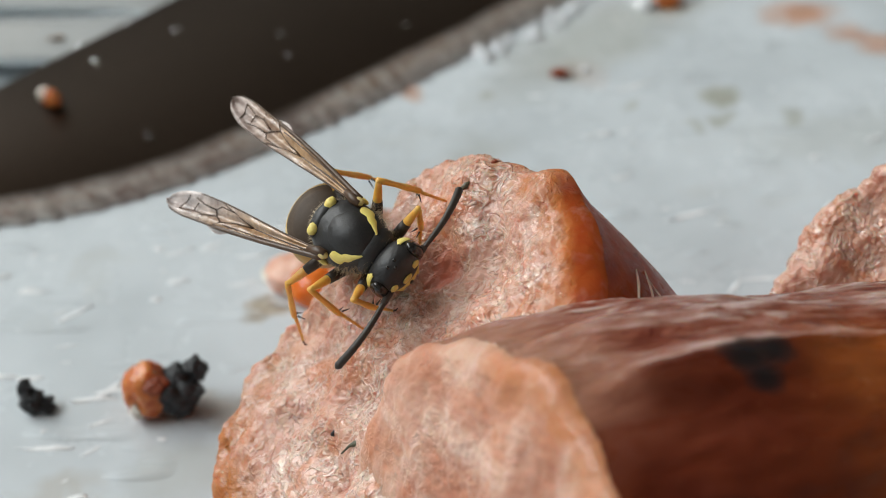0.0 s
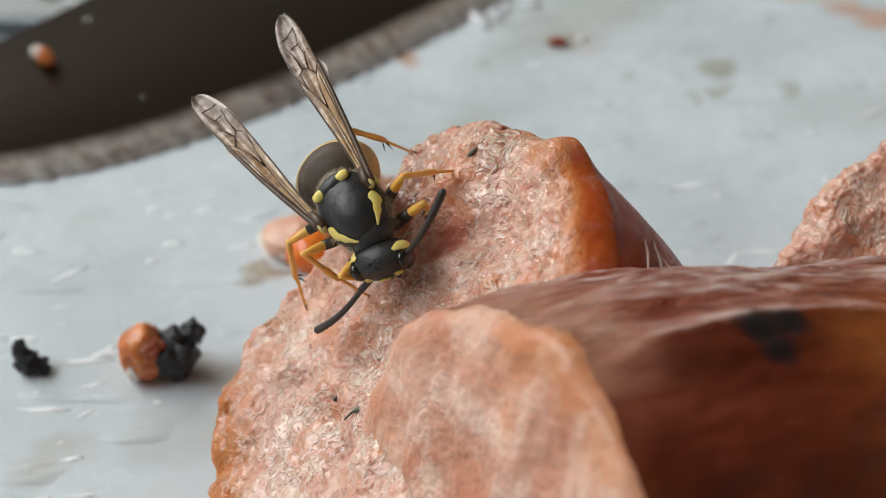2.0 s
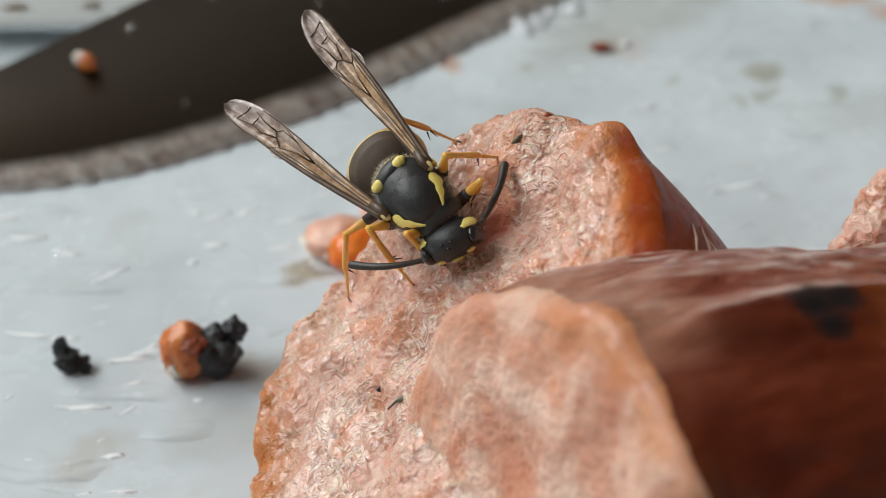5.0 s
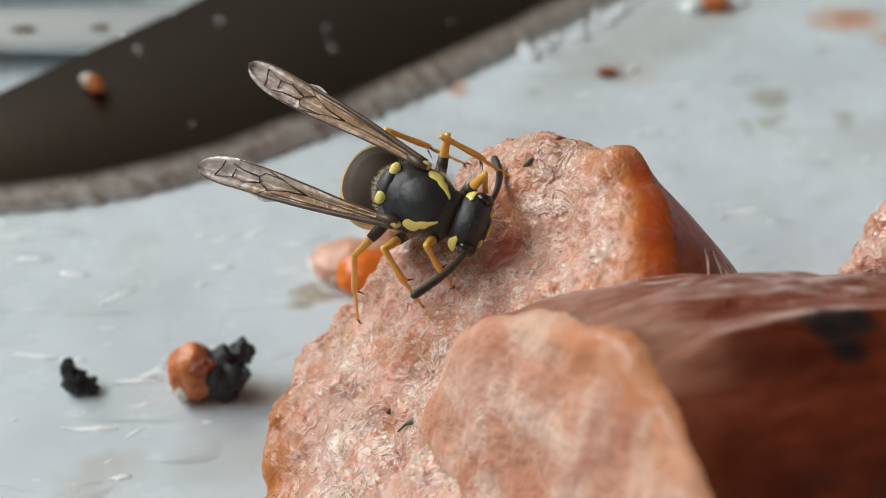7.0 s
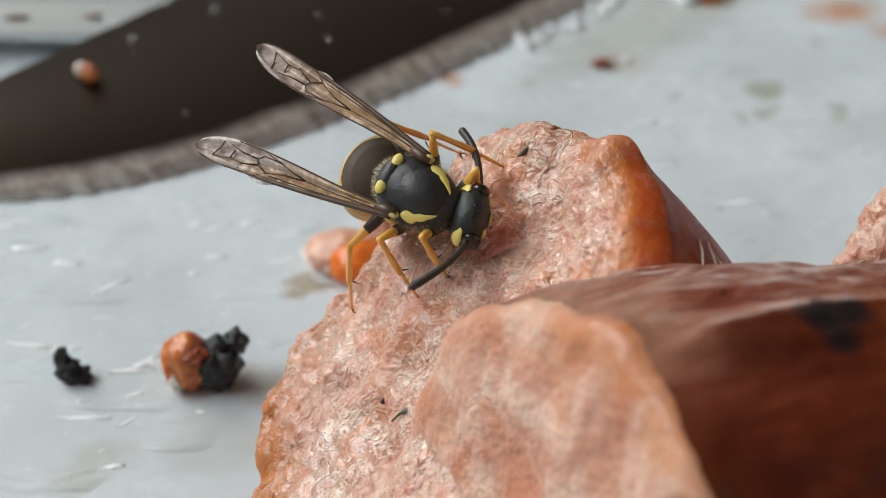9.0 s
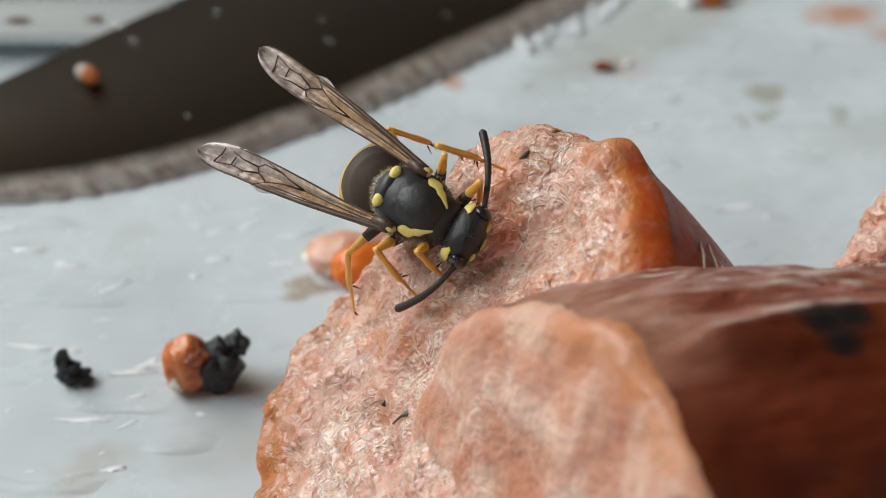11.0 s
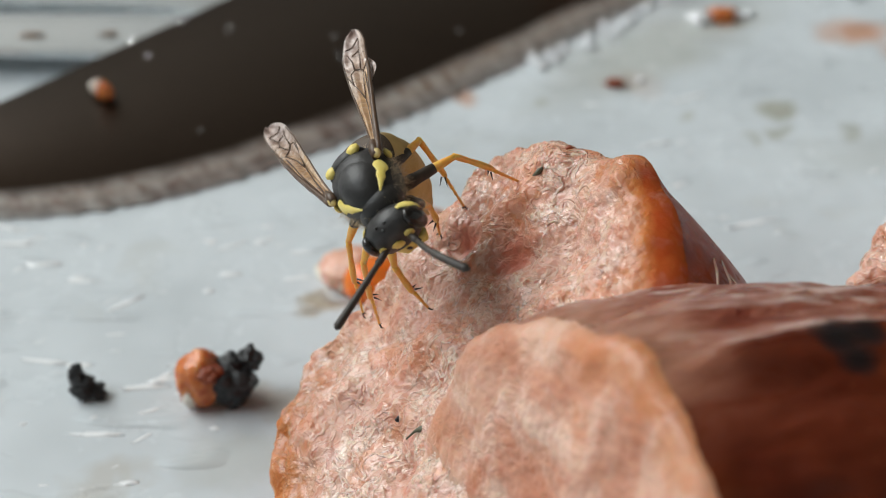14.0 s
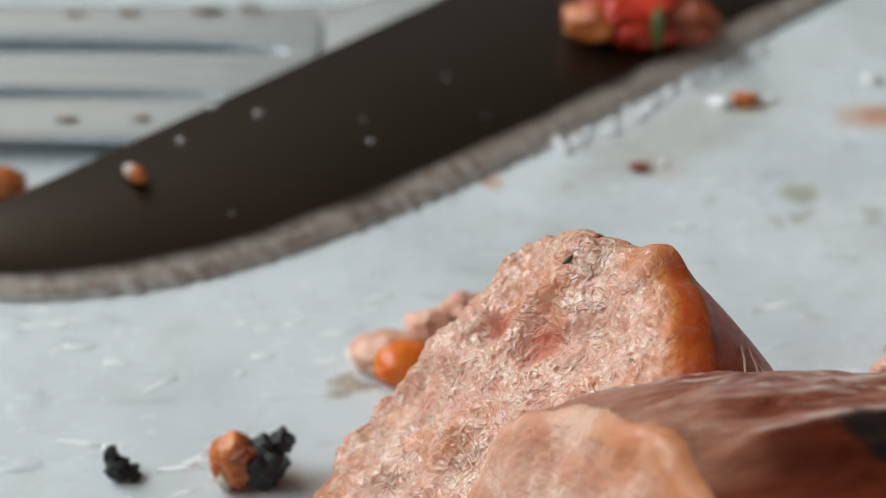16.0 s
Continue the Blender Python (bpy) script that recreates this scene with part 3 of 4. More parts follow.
PIECE_OUTLINE = ((-172, 9.75), (-159, 10.4), (-144, 11.4), (-134, 13.15), (-122, 13.4), (-100, 13.9), (-80, 14.8), (-60, 14.4), (-40, 12.6), (0, 10.5), (40, 10.2), (67, 10.4), (90, 10.75), (103, 11.4), (113, 10.7), (129, 11.0), (150, 11.75), (160, 11.5), (169, 10.0))
sausage("pink cut sausage piece with bitten hollow, on white plate", (0.9, 64.6, 13.5), (-0.66, -0.20, 0.72), (0.56, 0.06, -0.82), PIECE_OUTLINE, 26, 1.3,
        pits=(((2.45, 68.9, 15.2), 1.35, 1.2), ((0.55, 71.5, 14.4), 1.05, 1.1), ((3.6, 66.6, 16.6), 2.6, 0.8)), rim=0.6, wrinkle=0.12, soft_side=((0.70, -0.30, 0.60), 1.9), bulge=0.5, crusted=1.7)
sausage("browned sausage piece, wrinkled skin painted dark on its shaded front, charred spot", (3.4, 50.5, 11.2), (-0.881, -0.378, 0.286), (0.958, 0.276, -0.082), (), 36, 4.1, section=(12.5, 11.0), rim=1.1, wrinkle=0.55, bulge=0.7,
        shaded_side=((0.15, -0.95, -0.25), -0.30), chars=(((14.1, 53.6, 22.3), 1.25), ((15.2, 53.9, 22.2), 1.0), ((14.6, 52.6, 22.0), 0.9)), cut=SMOOTHCUT, skin=SHADEDSKIN, rugged=0.6, streaks=1.0, glowing=(((19.3, 54.6, 20.5), 2.9), ((21.0, 51.0, 16.5), 4.0)))
sausage("small pink sausage piece with ragged crust, behind the browned one", (27.7, 68.0, 11.0), (-0.35, -0.70, 0.62), (0.55, 0.60, -0.58), ((-180, 9.5), (-90, 11), (0, 10), (90, 9.5)), 20, 7.7, crusted=0.3)


# ---- knife ----
def build_knife():
    spine0 = Vector((-33.2, 103.4, 0))
    d = Vector((29.7, 34.5, 0)).normalized()
    w = Vector((d.y, -d.x, 0))
    knife = thing("table_knife", (0, 0, 0), "wet dark-bladed serrated table knife lying on plate over fork", "knife")
    top, low, edge = [], [], []
    for i in range(421):
        s = -10.2 + 0.23 * i
        wide = 20.5 * (1 - math.exp(-(s + 10.3) / 11)) + 0.05 * max(0.0, s - 14)
        tooth = 0.22 * abs(math.sin(s * 1.9 + noise.noise((s * 0.3, 1, 0)) * 2)) + 0.30 * noise.noise((s * 1.1, 0, 0)) + 0.2 * noise.noise((s * 2.7, 4, 0))
        p = spine0 + d * s
        top.append(p)
        low.append(p + w * max(0.1, wide - 3.1 - 0.25 * noise.noise((s * 0.15, 3, 0))))
        edge.append(p + w * max(0.2, wide - 0.7 - tooth))
    z = Vector((0, 0, 1))
    rows = [[p + z * 1.7 for p in top], [p + z * 2.65 for p in top], [p + z * 2.85 + w * 0.35 for p in top], [p + z * 1.35 for p in low]]
    part("blade", grid_mesh(rows, closed=False), BLADE, knife, "wet steel blade with a dark reflection in its colour")
    mid = [(a + b) / 2 for a, b in zip(low, edge)]
    rows = [[p + z * 1.35 for p in low], [p + z * 0.85 for p in mid], [p + z * 0.22 for p in edge], [p + z * 0.06 for p in edge], [p + z * 0.6 for p in low], [p + z * 1.7 for p in top]]
    ground_edge = part("cutting_edge", grid_mesh(rows, closed=False), BEVEL, knife, "ground cutting edge under speckled brown film")
    store(ground_edge, "worn", [f for f in (0.0, 0.5, 1.0, 1.0, 0.0, 0.0) for p in low])
    end = top[-1] + w * 9 + z * 1.6
    rows = []
    for i in range(15):
        f = i / 14
        h = 1.0 + 3.2 * math.sin(math.pi * min(1, f + 0.25) * 0.62)
        c = end + d * (95 * f - 1)
        rows.append([c + w * (2.0 * h * math.cos(q)) + z * (1.2 * h * math.sin(q) + 0.6) for q in (math.tau * k / 16 for k in range(16))])
    part("handle", grid_mesh(rows, cap=True), plain("dark_handle", (0.02, 0.018, 0.016), (0.04, 0.034, 0.03), 6, rough=0.4), knife, "dark moulded handle")
    return knife


build_knife()


def build_fork():
    fork = thing("fork", (0, 0, 0), "polished steel fork with smeared tines under knife", "fork")
    rows = []
    for i in range(50):
        f = i / 49
        x = -14 + 29 * f
        half = 12.2 - 3.0 * f
        mid = 126.6 + 26 * f ** 1.2
        thick = 0.62 * min(1.0, f * 5 + 0.05) ** 0.6
        ring = []
        for q in (math.tau * k / 48 for k in range(48)):
            c = math.cos(q)
            y = mid + half * c
            ring.append((x, y, 0.85 + thick * math.sin(q) * (1.0 - 0.25 * c * c) + 0.04 * max(0.0, y - 130)))
        rows.append(ring)
    part("root", grid_mesh(rows, cap=True), STEEL, fork)
    for y, groove in ((117.6, 0.0), (125.6, 0.55), (134.9, 0.0)):
        rows = []
        for i in range(70):
            f = i / 69
            x = -13 - 56 * f
            half = (3.5 - 0.8 * f + 2.4 * math.exp(-f / 0.085)) * (1 - max(0, f - 0.88) / 0.12 * 0.75)
            lift = 1.75 - 0.95 * math.exp(-f / 0.12)
            tall = 0.72 * min(1.0, 0.5 + 4 * f)
            ring = []
            for q in (math.tau * k / 56 for k in range(56)):
                c, s = math.cos(q), math.sin(q)
                dip = groove * math.exp(-((c + 0.22) / 0.13) ** 2) * min(1.0, f * 5) if s > 0 else 0.0
                ring.append((x, y + half * math.copysign(abs(c) ** 0.8, c) + 0.4 * (0.3 - f), lift + tall * math.copysign(abs(s) ** 0.85, s) - dip - 0.12 * c * (s > 0)))
            rows.append(ring)
        part("tine", grid_mesh(rows, cap=True), STEEL, fork)
    rows = []
    for i in range(20):
        f = i / 19
        half = 5.0 + 3.5 * f * f
        rows.append([(12 + 40 * f + half * math.cos(q) * 0.92, 151 + 95 * f - half * math.cos(q) * 0.39, 2.0 + 5 * math.sin(f * 2.6) + 1.1 * math.sin(q)) for q in (math.tau * k / 16 for k in range(16))])
    part("handle", grid_mesh(rows, cap=True), STEEL, fork)


build_fork()


# ---- scraps of food ----
ORANGE = plain("orange_pepper_flesh", (0.36, 0.055, 0.012), (0.74, 0.28, 0.08), 1.5, rough=0.18, relief=0.06, fine=0.4, Subsurface_Weight=0.3, Subsurface_Radius=(1.0, 0.35, 0.1), Subsurface_Scale=0.0012)
YOLK = plain("shiny_orange_core", (0.72, 0.13, 0.012), (0.82, 0.24, 0.035), 1.5, rough=0.15, relief=0.03, Subsurface_Weight=0.4, Subsurface_Radius=(1.0, 0.3, 0.05), Subsurface_Scale=0.0012)
REDFLESH = plain("red_tomato_flesh", (0.44, 0.016, 0.010), (0.58, 0.06, 0.02), 3, rough=0.22, relief=0.08, fine=0.6, Subsurface_Weight=0.2, Subsurface_Scale=0.0012)
PINK = plain("pale_pink_meat", (0.60, 0.27, 0.17), (0.78, 0.48, 0.36), 1.4, rough=0.35, relief=0.08, fine=0.3, Subsurface_Weight=0.25, Subsurface_Scale=0.001)
PALE = plain("pale_fat", (0.62, 0.56, 0.46), (0.76, 0.70, 0.62), 1.0, rough=0.3, relief=0.05)
GREEN = plain("green_herb", (0.05, 0.09, 0.02), (0.12, 0.18, 0.05), 0.8, rough=0.4)
HERB = plain("dark_dried_herb", (0.035, 0.035, 0.020), (0.15, 0.14, 0.08), 0.5, rough=0.5)
CRUST = plain("reddish_brown_crust", (0.20, 0.035, 0.012), (0.34, 0.075, 0.025), 0.6, rough=0.35, relief=0.06)
SMEAR = plain("brown_food_smear", (0.16, 0.09, 0.05), (0.36, 0.25, 0.17), 0.8, rough=0.4, relief=0.06)
GREASE = Nodes("white_glint_grease").set(Base_Color=(0.76, 0.78, 0.79), Roughness=0.10, Specular_IOR_Level=0.8, Coat_Weight=0.8, Coat_Roughness=0.05).m
# white colour that stands for glints on the wet glaze
GLINTWHITE = plain("painted_glint", (0.92, 0.94, 0.95), (0.97, 0.98, 0.98), 0.8, rough=0.08, Coat_Weight=0.8, Coat_Roughness=0.05)
WATER = Nodes("clear_grease").set(Base_Color=(0.92, 0.94, 0.94), Roughness=0.04, Transmission_Weight=0.85, IOR=1.36).m


def scrap(name, at, pieces, label, category):
    """A small scrap of blobs: (part name, offset, half sizes, material, roughness of shape, seed, part label)."""
    base = thing(name, at, label, category)
    for pname, off, size, material, rough, seed, plabel in pieces:
        part(pname, blob(size, 30, 40, rough, 1.6, seed, off, squash=0.0), material, base, plabel)
    return base


scrap("charred_scrap", (-13.45, 77.2, 0.0), (("orange_half", (-0.80, -0.1, 1.5), (1.42, 1.4, 1.72), ORANGE, 0.14, 2.0, "orange glossy half"), ("fat_curl", (-1.25, -1.22, 0.95), (0.42, 0.3, 0.5), PALE, 0.35, 2.6, "pale fat fleck"), ("wrinkle", (-0.15, -0.85, 2.45), (0.75, 0.6, 0.55), CRUST, 0.3, 4.4, "dark red wrinkled skin"),
      ("charred_half", (0.90, -0.1, 1.45), (1.28, 1.35, 1.50), CHAR, 0.26, 5.0, "black charred half"), ("charred_knob", (1.9, 0.4, 2.45), (0.75, 0.7, 0.7), CHAR, 0.30, 8.0, "")),
      "orange food scrap with black charred half, on white plate", "food scrap")
scrap("charred_crumb", (-20.9, 77.3, 0.0), (("crumb", (0, 0, 0.65), (0.75, 0.7, 0.72), CHAR, 0.36, 3.0, ""), ("peak", (-0.3, 0.2, 1.35), (0.45, 0.4, 0.6), CHAR, 0.5, 6.0, ""), ("foot", (0.75, 0, 0.35), (0.5, 0.5, 0.4), CHAR, 0.5, 9.0, "")),
      "small black charred crumb on white plate", "crumb")
scrap("sausage_scrap", (-5.6, 88.6, 0.0), (("flesh", (0, 0, 0.7), (2.7, 2.0, 1.35), PINK, 0.14, 4.0, "pale pink casing"), ("core", (0.60, -1.15, 0.80), (2.05, 1.75, 1.40), YOLK, 0.08, 2.5, "shiny orange core"), ("fat", (-1.15, -1.2, 0.6), (0.6, 0.6, 0.5), PALE, 0.15, 1.2, "white fat"), ("rim_fat", (-2.0, 0.9, 0.1), (1.1, 1.0, 0.25), PALE, 0.25, 3.2, "")),
      "orange and pink sausage scrap behind the cut piece", "food scrap")
scrap("meat_shred", (-2.3, 92.6, 0.0), (("shred", (-1.1, -0.8, 0.6), (1.6, 1.2, 0.95), PINK, 0.3, 7.0, ""), ("shred", (0.9, 0.9, 0.7), (1.5, 1.3, 1.05), PINK, 0.35, 8.3, "")), "pale pink shred of meat on plate", "food scrap")
scrap("knife_crumb", (-24.6, 107.2, 2.45), (("fleck", (0.35, -0.25, 0.4), (0.6, 0.65, 0.6), ORANGE, 0.25, 1.0, "orange fleck"), ("fat", (-0.3, 0.3, 0.45), (0.48, 0.48, 0.5), PALE, 0.25, 2.0, "white fat")),
      "orange and white crumb stuck on dark knife blade", "crumb")
scrap("tomato_scrap", (12.6, 132.6, 1.45), (("flesh", (0, 0, 1.6), (4.4, 3.0, 1.9), REDFLESH, 0.4, 3.0, "red wet flesh"), ("pale_side", (-3.6, -0.4, 1.7), (2.1, 2.0, 1.6), ORANGE, 0.35, 4.0, "yellow-orange side"), ("green_strip", (1.6, -2.3, 2.0), (0.5, 1.0, 2.0), GREEN, 0.15, 5.0, "green strip"), ("dark_flesh", (4.4, 0.4, 1.2), (3.0, 2.4, 1.7), CRUST, 0.3, 6.0, "")),
      "wet red tomato scrap lying on dark knife blade", "food scrap")
scrap("orange_crumb", (20.6, 123.8, 0.0), (("crumb", (0, 0, 0.4), (1.2, 0.8, 0.6), ORANGE, 0.3, 3.0, ""),), "small orange greasy crumb on plate", "crumb")
scrap("brown_crumb", (11.5, 113.3, 0.0), (("crumb", (0, 0, 0.25), (0.65, 0.5, 0.25), CRUST, 0.35, 5.0, ""),), "small brown crumb on plate", "crumb")
scrap("orange_scrap", (-35.5, 109.0, 0.0), (("flesh", (0, 0, 0.8), (2.6, 1.6, 1.3), ORANGE, 0.2, 7.0, ""),), "orange food scrap beside knife on plate", "food scrap")


for x, y, r in ((-34.0, 134.6, 0.8), (-29.5, 134.9, 0.9), (-23.0, 135.6, 1.1), (-19.5, 136.3, 0.8), (-31.0, 115.9, 0.8), (-25.5, 116.2, 0.6), (-37.0, 116.0, 0.7), (-13.5, 139.5, 0.9)):
    scrap("food_smear", (x, y, 2.38), (("crumb", (0, 0, 0.1), (r * 0.9, r * 0.32, r * 0.18), SMEAR, 0.9, x, ""),), "brown smear of food stuck on a fork tine", "crumb")


def build_droplets():
    """Grease drops on the blade, each a flattened clear lens, and white froth along its edge with glints painted in."""
    rng = random.Random(5)
    d, w = Vector((0.652, 0.758, 0)), Vector((0.758, -0.652, 0))
    o = Vector((-33.2, 103.4, 0))
    places = [(-20.2, 117.5, .45), (-16.7, 117.1, .5), (-8.3, 114.1, .4), (-2.8, 124.4, .5), (-22.1, 112.6, .5), (0.2, 118.7, .45), (6.7, 128.6, .5), (-9.0, 117.0, .35), (-23.4, 114.4, .4), (-17.3, 103.5, .3)]
    for x, y, r in places:
        drop = blob((r * 0.5, r * 0.45, r * 0.22), 10, 14, 0.15, 1.0, x, (x, y, 2.83 - 0.086 * ((x + 33.2) * w.x + (y - 103.4) * w.y)))
        tagged(part("grease_drop", drop, WATER), "small clear grease drop on dark knife blade", "drop", "drops on the blade")
    # froth lumps are white so that their colour carries the glints
    lumps = []
    for i in range(130):
        s = rng.uniform(35, 60)
        p = o + d * s + w * (20.5 * (1 - math.exp(-(s + 10.3) / 11)) + 0.05 * (s - 14) + rng.gauss(0.2, 0.6))
        r = 0.12 + 0.32 * rng.random() ** 2
        lumps.append(blob((r * 1.3, r, r * 0.7), 7, 10, 0.1, 1.0, i, (p.x, p.y, r * 0.4)))
    for x, y, r in ((19.0, 123.6, 0.9), (18.4, 124.2, 0.6), (21.6, 124.1, 0.7), (22.8, 124.6, 0.5), (31.5, 128.0, 0.7), (13.4, 114.0, 0.35)):
        lumps.append(blob((r, r, r * 0.6), 8, 12, 0.1, 1.0, x, (x, y, r * 0.3)))
    tagged(part("grease_froth", merge(lumps), GREASE), "white grease froth with painted glints along the knife edge on plate", "grease", kind="stuff")


build_droplets()


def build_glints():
    """Wet glints of the glaze, made as low shiny lenses in painted white."""
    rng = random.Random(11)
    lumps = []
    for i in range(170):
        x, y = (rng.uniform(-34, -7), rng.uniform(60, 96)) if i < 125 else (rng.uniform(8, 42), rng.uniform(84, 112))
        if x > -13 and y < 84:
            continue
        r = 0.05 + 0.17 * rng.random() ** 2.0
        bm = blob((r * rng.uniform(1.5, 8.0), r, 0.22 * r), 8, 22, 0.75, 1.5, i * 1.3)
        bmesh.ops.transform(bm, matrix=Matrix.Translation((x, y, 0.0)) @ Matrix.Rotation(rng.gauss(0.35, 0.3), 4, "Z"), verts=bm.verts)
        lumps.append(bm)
    tagged(part("grease_streaks", merge(lumps), GLINTWHITE), "low shiny white flecks painted as wet glints on plate", "grease", kind="stuff")


build_glints()


def flake(name, at, path, radii, material, label):
    tagged(part(name, tube([Vector(at) + Vector(p) for p in path], radii, 8), material), label, "herb" if material is HERB else "crumb")


flake("herb_flake", (3.6, 71.5, 18.5), ((-0.28, 0, -0.26), (-0.05, -0.08, 0.0), (0.1, -0.05, 0.16), (0.30, 0.08, 0.28)), (0.05, 0.12, 0.14, 0.04), HERB, "dark green herb flake stuck on the sausage cut")
flake("crust_flake", (5.1, 72.2, 19.35), ((-0.2, 0, 0), (0, 0, 0.12), (0.25, 0, 0.02)), (0.08, 0.16, 0.08), CRUST, "reddish brown crust flake on the sausage rim")
flake("herb_flake", (-1.9, 62.6, 10.0), ((-0.6, 0, -0.45), (-0.2, 0.1, -0.05), (0.2, 0, 0.2), (0.5, 0, 0.25)), (0.04, 0.07, 0.2, 0.16), HERB, "dark grey herb flake between the sausage pieces")
flake("char_speck", (-2.9, 64.0, 9.5), ((-0.12, 0, 0), (0, 0, 0.1), (0.12, 0, 0)), (0.08, 0.16, 0.08), CHAR, "tiny black charred speck on the sausage cut")


SINEW = plain("pale_sinew", (0.50, 0.28, 0.19), (0.72, 0.52, 0.42), 0.6, rough=0.3, Subsurface_Weight=0.4, Subsurface_Scale=0.0005)
for path, r in ((((11.35, 65.9, 17.5), (11.30, 64.4, 17.85), (11.15, 62.8, 17.9)), 0.07), (((11.85, 66.5, 16.95), (11.95, 64.6, 17.2), (11.9, 62.6, 17.3)), 0.06), (((12.0, 66.0, 16.75), (12.45, 64.6, 16.75), (12.9, 63.2, 16.4)), 0.05)):
    tagged(part("sinew_strand", tube(path, (r * 0.6, r, r * 0.6), 8), SINEW), "thin pale sinew strand on orange sausage skin", "sinew", "sinew strands")


# ---- wasp ----
wasp = thing("wasp", (0, 0, 0), "black and yellow wasp feeding on the cut sausage face", "wasp")


def strip(centre, size, path, widths, lift=1.03, steps=18, across=5):
    """A raised mark that follows an ellipsoid: path of directions, half widths in millimetres along it."""
    c, dirs = Vector(centre), [Vector(p).normalized() for p in path]
    rows = []
    for i in range(steps + 1):
        f = i / steps * (len(dirs) - 1)
        k = min(int(f), len(dirs) - 2)
        d = dirs[k].lerp(dirs[k + 1], f - k).normalized()
        ahead = (dirs[k + 1] - dirs[k]).normalized()
        side = d.cross(ahead).normalized()
        wk = i / steps * (len(widths) - 1)
        w = int(wk) if wk < len(widths) - 1 else len(widths) - 2
        half = widths[w] + (widths[w + 1] - widths[w]) * (wk - w)
        row = []
        for j in range(across + 1):
            g = 2 * j / across - 1
            e = (d + side * g * half / (sum(size) / 3)).normalized()
            up = lift - 0.03 * abs(g) ** 4 - (0.02 if i in (0, steps) else 0)
            row.append(c + Vector((e.x * size[0], e.y * size[1], e.z * size[2])) * up)
        rows.append(row)
    return grid_mesh(rows, closed=False)


THORAX = (2.18, 1.63, 1.52)
SCUTUM, SCUTUM_AT = (1.47, 1.27, 1.25), (0.40, 0, 0.42)


def build_thorax():
    part("thorax", blob(THORAX, 40, 48, 0.03, 2.0, 1.0), BLACK, wasp)
    part("scutum", blob(SCUTUM, 48, 56, 0.012, 3.0, 4.0, SCUTUM_AT), BLACK, wasp, "smooth black shield")
    part("scutellum", blob((0.55, 1.1, 0.72), 28, 36, 0.02, 2.0, 2.0, (-1.22, 0, 0.72)), BLACK, wasp)
    part("pronotum", blob((0.72, 1.18, 0.92), 28, 36, 0.02, 2.0, 3.0, (1.62, 0, 0.02)), BLACK, wasp)
    for s in (1, -1):
        part("pronotum_mark", strip((0, 0, 0), THORAX, ((0.12, 0.82 * s, 0.56), (0.30, 0.77 * s, 0.57), (0.48, 0.66 * s, 0.58), (0.64, 0.50 * s, 0.56), (0.76, 0.34 * s, 0.50)), (0.10, 0.36, 0.40, 0.20, 0.25, 0.14, 0.10, 0.03), 1.065), YELLOW, wasp, "yellow collar mark")
        part("scutellum_spot", blob((0.26, 0.38, 0.24), 14, 18, 0.10, 2.0, s, (-1.20, 0.70 * s, 1.18)), YELLOW, wasp, "yellow spot")
        part("tegula", blob((0.30, 0.22, 0.18), 14, 18, 0.05, 2.0, s, (-0.02, 1.50 * s, 1.02)), WINGSCALE, wasp, "pale yellowish wing scale")
        part("side_mark", blob((0.3, 0.14, 0.24), 12, 16, 0.1, 2.0, s, (-0.35, 1.72 * s, 0.25)), YELLOW, wasp, "yellow side mark")
    rng = random.Random(3)
    bm = bmesh.new()
    for i in range(4200):
        d = Vector((rng.gauss(0, 1), rng.gauss(0, 1), rng.gauss(-0.15, 0.8))).normalized()
        if d.z > 0.30 and d.x > -0.62:
            continue
        p = Vector((d.x * THORAX[0], d.y * THORAX[1], d.z * THORAX[2])) * 0.99
        if rng.random() < 0.10:
            p, d = Vector((2.6 + 0.5 * d.x, 1.5 * d.y, -0.5 + 1.1 * d.z)), d
        tip = p + (d + Vector((rng.gauss(0, 0.35), rng.gauss(0, 0.35), rng.gauss(0, 0.35)))).normalized() * rng.uniform(0.18, 0.34 if d.x < -0.4 else 0.62)
        side = d.orthogonal().normalized() * 0.006
        turn = d.cross(side)
        a, b, c, t = (bm.verts.new(q) for q in (p + side, p - side * 0.5 + turn * 0.8, p - side * 0.5 - turn * 0.8, tip))
        for f in ((a, b, t), (b, c, t), (c, a, t)):
            bm.faces.new(f)
    tagged(part("hairs", bm, HAIR, wasp, "short brown body hairs"), kind="stuff")


rings = []
ABDOMEN_AT = Vector((-2.40, 0, -0.25))


